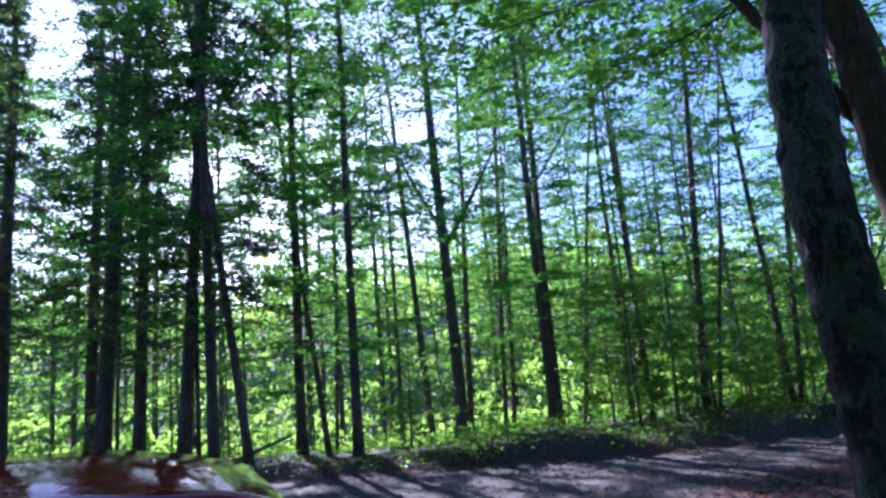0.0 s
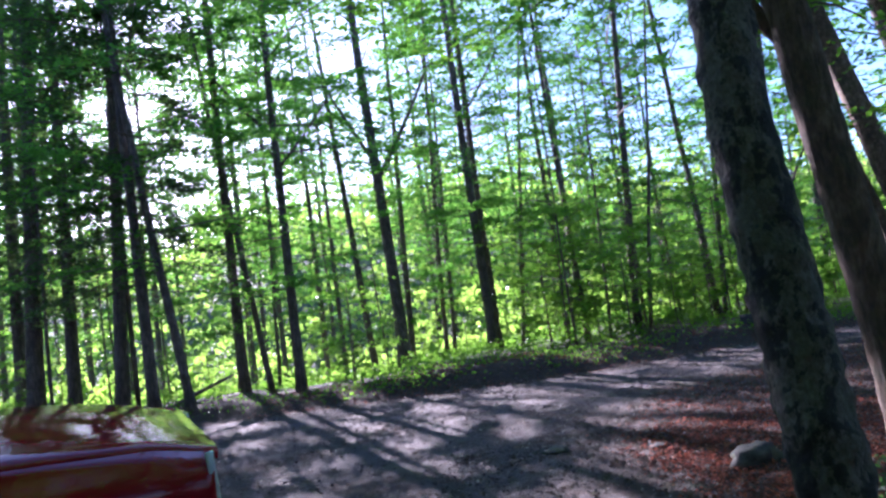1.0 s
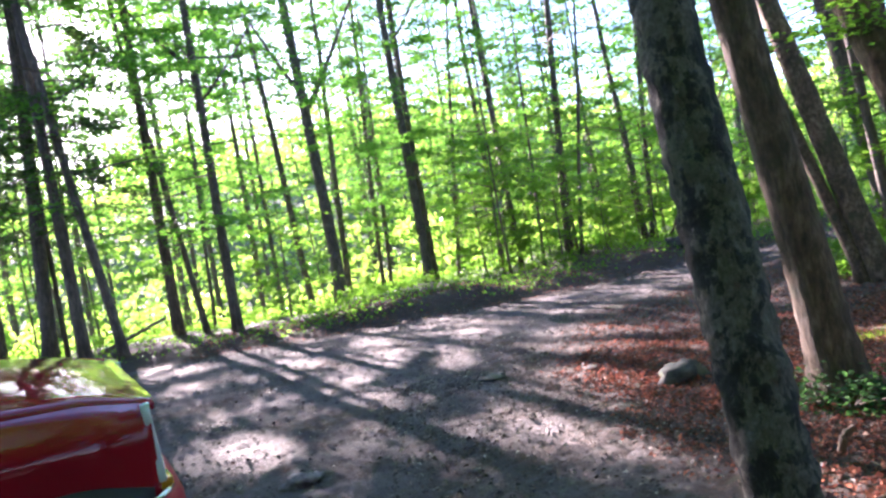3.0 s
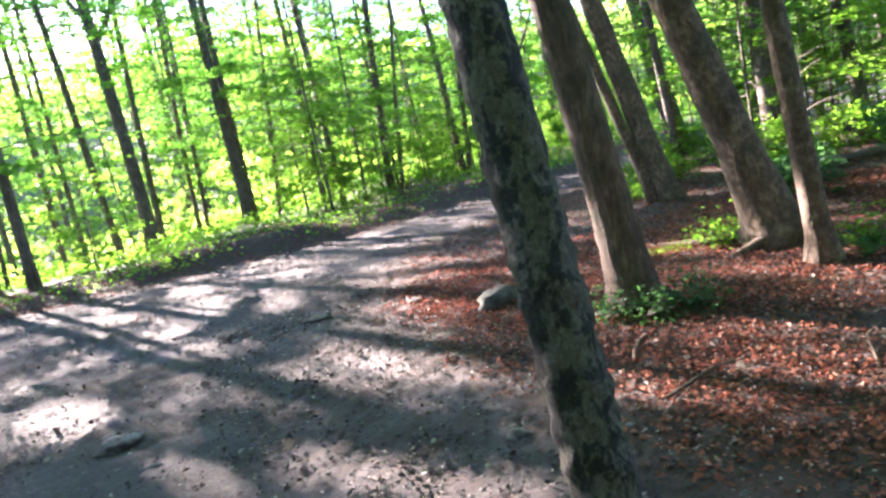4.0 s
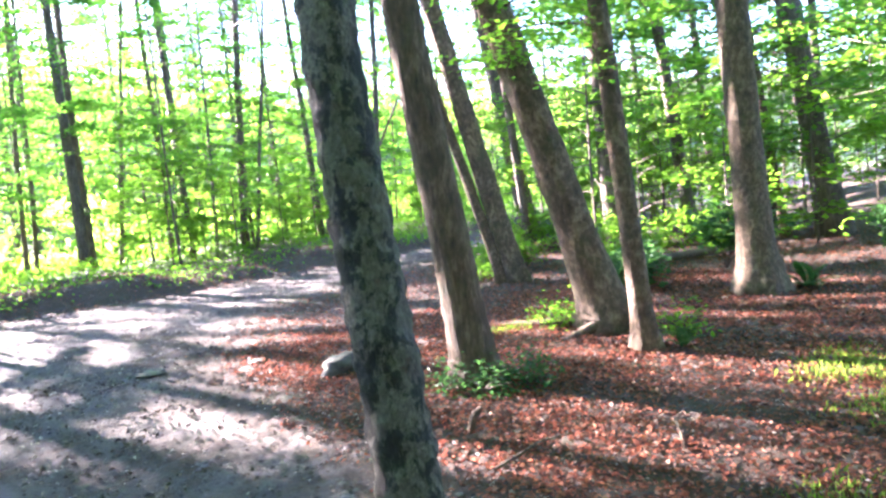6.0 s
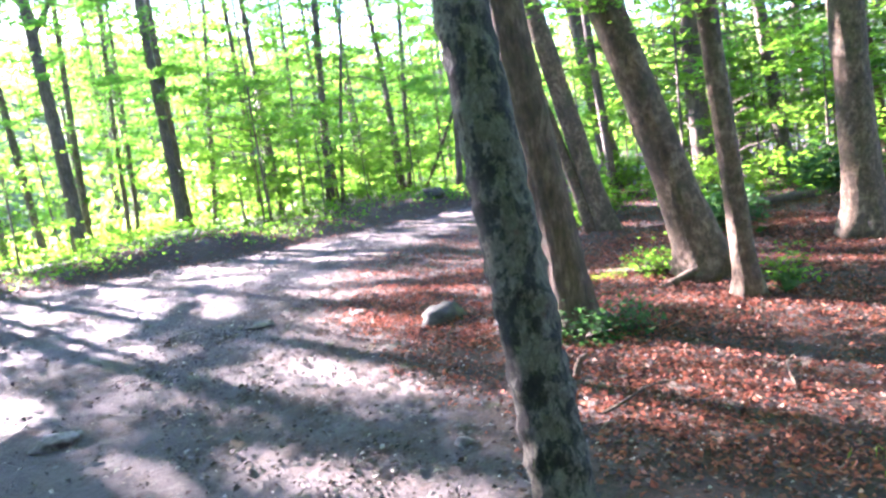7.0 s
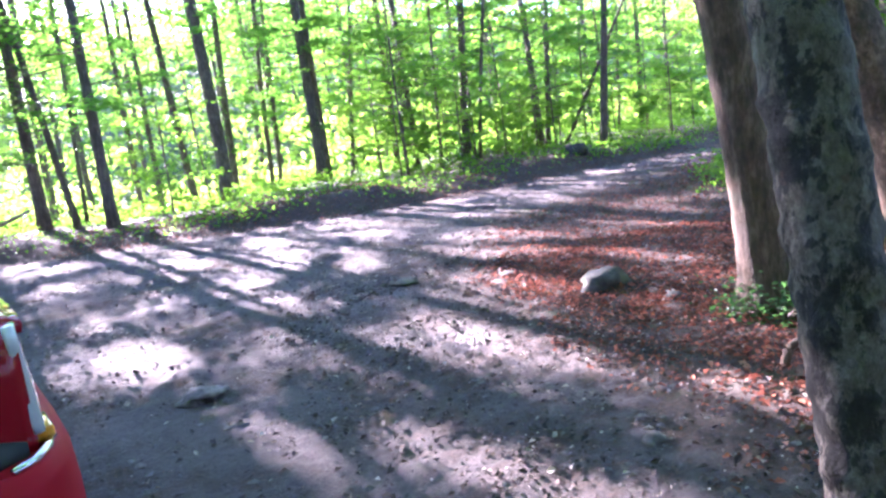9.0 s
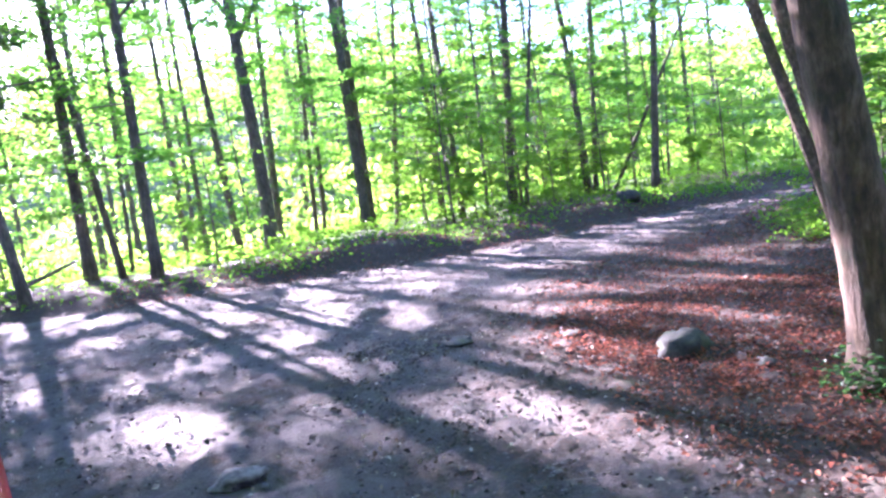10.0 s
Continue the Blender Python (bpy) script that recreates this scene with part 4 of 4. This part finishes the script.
shrub(7.0, 6.6, 0.6, 0.4, 420, 0.13, "broad-leaved green shrub in the forest shade", FERN, 3)
shrub(7.6, 6.9, 0.6, 0.45, 400, 0.13, "broad-leaved green shrub in the forest shade", FERN, 4)
shrub(3.12, 4.3, 0.26, 0.13, 360, 0.05, "low leafy green herbs round the foot of a tree", FERN, 31)
shrub(3.5, 4.22, 0.28, 0.12, 380, 0.05, "low leafy green herbs round the foot of a tree", FERN, 32)
shrub(2.95, 4.6, 0.2, 0.1, 260, 0.045, "low leafy green herbs round the foot of a tree", FERN, 34)
shrub(4.95, 5.5, 0.25, 0.2, 300, 0.06, "low leafy green herbs among roots in sunlight", LEAF_LOW, 35)
shrub(5.3, 4.25, 0.22, 0.2, 260, 0.06, "low leafy green herbs among roots in sunlight", LEAF_LOW, 36)
shrub(9.2, 6.6, 0.9, 0.9, 420, 0.17, "broad-leaved green shrub in the forest shade", FERN, 5)
shrub(10.3, 4.8, 0.9, 0.8, 420, 0.17, "broad-leaved green shrub in the forest shade", FERN, 6)
for k, (x, y, wide, tall) in enumerate(((9.0, 9.5, 0.8, 0.6), (10.2, 9.9, 0.9, 0.8), (11.3, 10.8, 1.0, 1.0), (8.5, 8.3, 0.55, 0.35), (9.8, 8.4, 0.7, 0.5), (11.4, 9.2, 0.9, 0.8), (10.6, 7.6, 0.8, 0.6), (8.2, 9.9, 0.6, 0.5))):
    shrub(x, y, wide, tall, 700, 0.085, "leafy green bush in the light shade of the wood", LEAF_LOW, 40 + k)
shrub(7.6, 10.6, 0.7, 0.32, 620, 0.075, "low leafy green herbs at the road bend", LEAF_LOW, 7)
shrub(8.9, 11.4, 0.8, 0.4, 640, 0.08, "low leafy green herbs at the road bend", LEAF_LOW, 8)
shrub(6.9, 9.5, 0.5, 0.22, 420, 0.06, "low leafy green herbs at the road bend", LEAF_LOW, 9)
shrub(10.2, 12.2, 0.9, 0.7, 640, 0.1, "leafy green bush at the road bend", LEAF_LOW, 10)


def grass():
    """Tufts of grass and moss in light patches of the forest floor."""
    g = np.random.default_rng(65)
    n = 3000
    centres = np.array([(5.2, 2.6), (5.35, 2.95), (4.5, 2.2), (3.1, 1.75), (5.5, 6.1), (4.75, 5.95), (5.05, 2.8)])
    c = centres[g.integers(0, len(centres), n)] + g.normal(0, 0.13, (n, 2)) * [1.5, 0.8]
    base = np.stack([c[:, 0], c[:, 1], height(c[:, 0], c[:, 1])], 1)
    h = g.uniform(0.025, 0.07, n)
    lean = g.normal(0, 0.6, (n, 2))
    way = unit(np.stack([lean[:, 0], lean[:, 1], np.ones(n)], 1))
    v, f = leaves(base + way * h[:, None] * 0.5, way, np.stack([g.normal(0, 1, n), g.normal(0, 1, n), np.zeros(n)], 1), h, 0.2, 0.0)
    tagged(new("grass_tufts", mesh_of("grass_tufts", v, f.tolist(), GRASS)), "thin green grass tufts among fallen leaves", "grass", kind="stuff")


grass()


def stick(points, radius, label, name="stick", mat=BARK):
    p = np.array(points, float)
    t = np.linspace(0, 1, 14)
    q = np.stack([np.interp(t, np.linspace(0, 1, len(p)), p[:, k]) for k in range(3)], 1)
    q[:, 2] += height(q[:, 0], q[:, 1])
    v, f = tube(q, np.linspace(radius, radius * 0.55, 14), 9, 0.1, seed=int(radius * 1000))
    return tagged(new(name, mesh_of(name, v, f, mat, True)), label, name.replace("_", " "), "fallen wood")


stick(((2.58, 3.72, -0.03), (2.6, 3.7, 0.1), (2.66, 3.68, 0.14)), 0.03, "broken dark stump of a sapling in the leaves", "stump")
stick(((5.08, 5.3, 0.08), (4.97, 5.85, 0.02), (4.8, 6.4, -0.01)), 0.055, "pale exposed root on the ground in sunlight", "root", BARK_WARM)
stick(((5.0, 4.95, 0.1), (4.78, 5.02, 0.02), (4.5, 5.0, -0.03)), 0.06, "pale exposed root on the ground in sunlight", "root", BARK_WARM)
stick(((5.3, 4.85, 0.1), (5.22, 4.6, 0.03), (5.1, 4.35, -0.03)), 0.055, "pale exposed root on the ground in sunlight", "root", BARK_WARM)
stick(((6.6, 2.2, 0.05), (6.2, 2.6, 0.08), (5.9, 2.75, 0.02)), 0.06, "fallen mossy branch on the leaves", "branch", BARK_WARM)
stick(((10.5, 7.4, 0.1), (9.0, 7.9, 0.12), (7.9, 8.1, 0.04)), 0.07, "fallen branch in the forest shade", "branch", BARK_DARK)
stick(((-5.1, 16.6, 0.02), (-4.3, 17.3, 0.3), (-3.9, 17.7, 0.5)), 0.05, "fallen log on the bank", "log", BARK_DARK)
stick(((2.3, 3.1, 0.02), (2.7, 3.2, 0.03), (3.0, 3.15, 0.02)), 0.01, "thin dry stick on the leaves", "stick", BARK)
stick(((3.2, 2.6, 0.02), (3.5, 2.9, 0.03), (3.75, 3.0, 0.02)), 0.009, "thin dry stick on the leaves", "stick", BARK)


# ---- the parked pickup: only its front corner is near the camera ----
def panel(name, fn, nu, nv, mat, parent, label="", thick=0.02, smooth=True):
    """A sheet fn(u, v) with thickness, its outside on the side of the first normal."""
    bm = bmesh.new()
    grid = [[bm.verts.new(fn(i / nu, j / nv)) for j in range(nv + 1)] for i in range(nu + 1)]
    for i in range(nu):
        for j in range(nv):
            bm.faces.new((grid[i][j], grid[i + 1][j], grid[i + 1][j + 1], grid[i][j + 1]))
    bm.normal_update()
    bmesh.ops.solidify(bm, geom=bm.faces[:], thickness=thick)
    bmesh.ops.recalc_face_normals(bm, faces=bm.faces[:])
    return part(name, bm, mat, parent, label, smooth)


def block(name, size, at, mat, parent, label="", bevel=0.02, seg=3):
    bm = bmesh.new()
    bmesh.ops.create_cube(bm, size=1)
    for v in bm.verts:
        v.co = Vector((v.co.x * size[0] + at[0], v.co.y * size[1] + at[1], v.co.z * size[2] + at[2]))
    bmesh.ops.bevel(bm, geom=bm.edges[:], offset=bevel, segments=seg, profile=0.6, affect="EDGES")
    return part(name, bm, mat, parent, label)


def lathe(name, profile, centre, mat, parent, label="", sides=40):
    """Rings about an axis along y: profile of (radius, y)."""
    bm = bmesh.new()
    rings = [[bm.verts.new((centre[0] + r * math.cos(a), centre[1] + y, centre[2] + r * math.sin(a))) for a in [2 * math.pi * k / sides for k in range(sides)]] for r, y in profile]
    for a, b in zip(rings, rings[1:]):
        for k in range(sides):
            bm.faces.new((a[k], a[(k + 1) % sides], b[(k + 1) % sides], b[k]))
    bm.faces.new(rings[0])
    bm.faces.new(rings[-1][::-1])
    bmesh.ops.recalc_face_normals(bm, faces=bm.faces[:])
    return part(name, bm, mat, parent, label)


def ease(a, b, v):
    t = min(1, max(0, (v - a) / (b - a)))
    return t * t * (3 - 2 * t)


WIDE = 1.86
ARCH = ((-0.6, 0.5, 0.5), (-3.75, 0.5, 0.5))


def hood_edge(x):
    return 1.24 - 0.02 * ease(-0.7, 0.0, x) - 0.03 * ease(-0.2, 0.02, x)


def side_top(x):
    return hood_edge(x) - 0.008 if x > -1.4 else 1.24


def side_bottom(x):
    z = 0.45
    for cx, cz, r in ARCH:
        if abs(x - cx) < r:
            z = max(z, cz + math.sqrt(r * r - (x - cx) ** 2))
    return z


def side_point(x, v, flip):
    lo, hi = side_bottom(x), side_top(x)
    z = lo + (hi - lo) * v
    inward = 0.075 * ease(1.06, 1.25, z) ** 1.5 + 0.05 * ease(0.85, 0.45, z) + 0.035 * ease(-0.16, 0.02, x) - 0.012 * math.exp(-((z - 1.13) / 0.05) ** 2)
    return (x, inward if not flip else WIDE - inward, z)


def pickup():
    car = thing("pickup_truck", pose(-0.47, 2.2, 0.0, 0, 0, 20.0), "glossy red pickup truck parked on the gravel, nose outward", "car")
    for flip in (False, True):
        panel("fender", lambda u, v: side_point(-1.4 + 1.385 * u, v, flip), 56, 14, PAINT, car)
        panel("door", lambda u, v: side_point(-2.55 + 1.14 * u, v, flip), 8, 12, PAINT, car)
        panel("bed_side", lambda u, v: side_point(-5.1 + 2.54 * u, v, flip), 60, 12, PAINT, car)
        for cx, cz, r in ARCH:
            a = np.linspace(0.02, math.pi - 0.02, 30)
            y = 0.0 if not flip else WIDE
            v, f = tube(np.stack([cx + r * np.cos(a), np.full(30, y), cz + r * np.sin(a)], 1), np.full(30, 0.035), 8)
            part_mesh("wheel_arch", mesh_of("wheel_arch", v, f, BLACK, True), car, "black plastic wheel arch")
            block("arch_liner", (1.0, 0.28, 0.5), (cx, 0.32 if not flip else WIDE - 0.32, cz + 0.26), BLACK, car)
            s = 1 if not flip else -1
            yc = 0.14 if not flip else WIDE - 0.14
            hub = part_mesh("wheel", None, car)
            hub.empty_display_size = 0.1
            lathe("tyre", [(0.24, -0.11), (0.34, -0.12), (0.385, -0.09), (0.395, 0.0), (0.385, 0.09), (0.34, 0.12), (0.24, 0.11)], (cx, yc, 0.395), RUBBER, hub, "black rubber tyre")
            lathe("rim", [(0.05, -0.1 * s), (0.2, -0.09 * s), (0.245, -0.115 * s), (0.245, 0.09 * s), (0.05, 0.06 * s)], (cx, yc, 0.395), CHROME, hub, "grey metal rim")
    def hood(u, v):
        x = -1.4 + 1.405 * u
        y = 0.075 + (WIDE - 0.15) * v
        e = min(v, 1 - v)
        swell = 0.105 * (1 - min(1, max(0, (x + 0.75) / 0.77)) ** 2.2) * math.sin(math.pi / 2 * min(1, e / 0.42)) ** 0.8
        return (x, y, hood_edge(x) + swell - 0.012 * (1 - ease(0, 0.012, e)))
    panel("hood", hood, 30, 40, PAINT, car, "glossy red hood")
    for flip in (False, True):
        def lamp(u, v):
            a = u * 1.25
            y = 0.03 + 0.07 * (1 - math.cos(a)) + 0.4 * max(0, u - 0.35)
            x = -0.02 + 0.05 * math.sin(a)
            return (x - 0.015 * v, y if not flip else WIDE - y, 0.965 + 0.22 * v)
        panel("headlight", lamp, 14, 8, LENS, car, "clear wrap-around headlight lens")
        y = 0.12 if not flip else WIDE - 0.12
        block("turn_signal", (0.05, 0.13, 0.03), (-0.005, y, 0.952), AMBER, car, "amber turn signal lens", 0.008)
        # black sheet laid over the lower fender behind the bumper
        def low_side(u, v):
            x = -0.42 + 0.385 * u
            q = side_point(x, 0.5, flip)
            z = 0.55 + (0.41 + 0.05 * math.sin(math.pi * min(1, u * 0.9 + 0.1))) * v
            out = -0.014 if not flip else 0.014
            return (x, q[1] + out, z)
        panel("corner_guard", low_side, 10, 8, BLACK, car, "black panel low on the fender behind the bumper", 0.012)
    block("grille", (0.06, 0.9, 0.2), (-0.04, WIDE / 2, 1.06), BLACK, car, "black grille", 0.02)
    half = [(-0.26, -0.07), (-0.14, -0.088), (-0.06, -0.085), (-0.02, -0.055), (0.01, 0.0), (0.028, 0.06), (0.04, 0.16), (0.048, 0.4)]
    plan = np.array(half + [(0.052, WIDE / 2)] + [(x, WIDE - y) for x, y in half[::-1]])
    way = unit(np.gradient(plan, axis=0))
    out = np.stack([way[:, 1], -way[:, 0]], 1)
    prof = [(-0.1, 0.925), (-0.008, 0.938), (0.0, 0.936), (0.014, 0.9), (0.02, 0.8), (0.012, 0.67), (-0.02, 0.6), (-0.08, 0.6)]
    bm = bmesh.new()
    rows = [[bm.verts.new((p[0] + o[0] * d, p[1] + o[1] * d, z)) for d, z in prof] for p, o in zip(plan, out)]
    for a, b in zip(rows, rows[1:]):
        for k in range(len(prof) - 1):
            bm.faces.new((a[k], a[k + 1], b[k + 1], b[k]))
    for r in (rows[0], rows[-1][::-1]):
        bm.faces.new(r)
    bmesh.ops.recalc_face_normals(bm, faces=bm.faces[:])
    part("bumper", bm, BUMPER, car, "red painted front bumper")
    v, f = tube(np.array([(x - 0.014, y + 0.006, 0.943) for x, y in half[2:6]]), np.array([0.008, 0.01, 0.01, 0.008]), 8)
    part_mesh("trim_strip", mesh_of("trim_strip", v, f, CHROME, True), car, "bright trim strip on the bumper")
    block("valance", (0.2, 1.6, 0.3), (-0.06, WIDE / 2, 0.75), BLACK, car)
    block("chassis", (4.8, 1.3, 0.25), (-2.6, WIDE / 2, 0.55), BLACK, car)
    block("cab", (1.15, 1.62, 0.1), (-2.2, WIDE / 2, 1.83), PAINT, car, "red cab roof", 0.05)
    for flip in (False, True):
        y = 0.14 if not flip else WIDE - 0.14
        block("side_window", (1.0, 0.03, 0.5), (-2.1, y, 1.53), GLASS, car, "dark side window")
        block("pillar", (0.08, 0.06, 0.6), (-2.72, y, 1.52), PAINT, car)
        block("mirror", (0.1, 0.2, 0.15), (-1.55, -0.1 if not flip else WIDE + 0.1, 1.33), BLACK, car, "black door mirror", 0.03)
        block("door_handle", (0.16, 0.03, 0.04), (-2.35, -0.012 if not flip else WIDE + 0.012, 1.1), BLACK, car, "black door handle", 0.01)
        block("tail_light", (0.04, 0.14, 0.3), (-5.1, 0.12 if not flip else WIDE - 0.12, 1.05), AMBER, car, "tail light lens")
    panel("windshield", lambda u, v: (-1.38 - 0.3 * v, 0.14 + (WIDE - 0.28) * u, 1.27 + 0.53 * v), 10, 4, GLASS, car, "dark windshield")
    panel("rear_window", lambda u, v: (-2.78 + 0.04 * v, 0.14 + (WIDE - 0.28) * u, 1.24 + 0.55 * v), 6, 3, GLASS, car, "dark rear window")
    block("bed_floor", (2.3, 1.6, 0.06), (-3.9, WIDE / 2, 0.8), BLACK, car)
    block("tailgate", (0.06, 1.6, 0.5), (-5.08, WIDE / 2, 1.0), PAINT, car)
    return car


pickup()
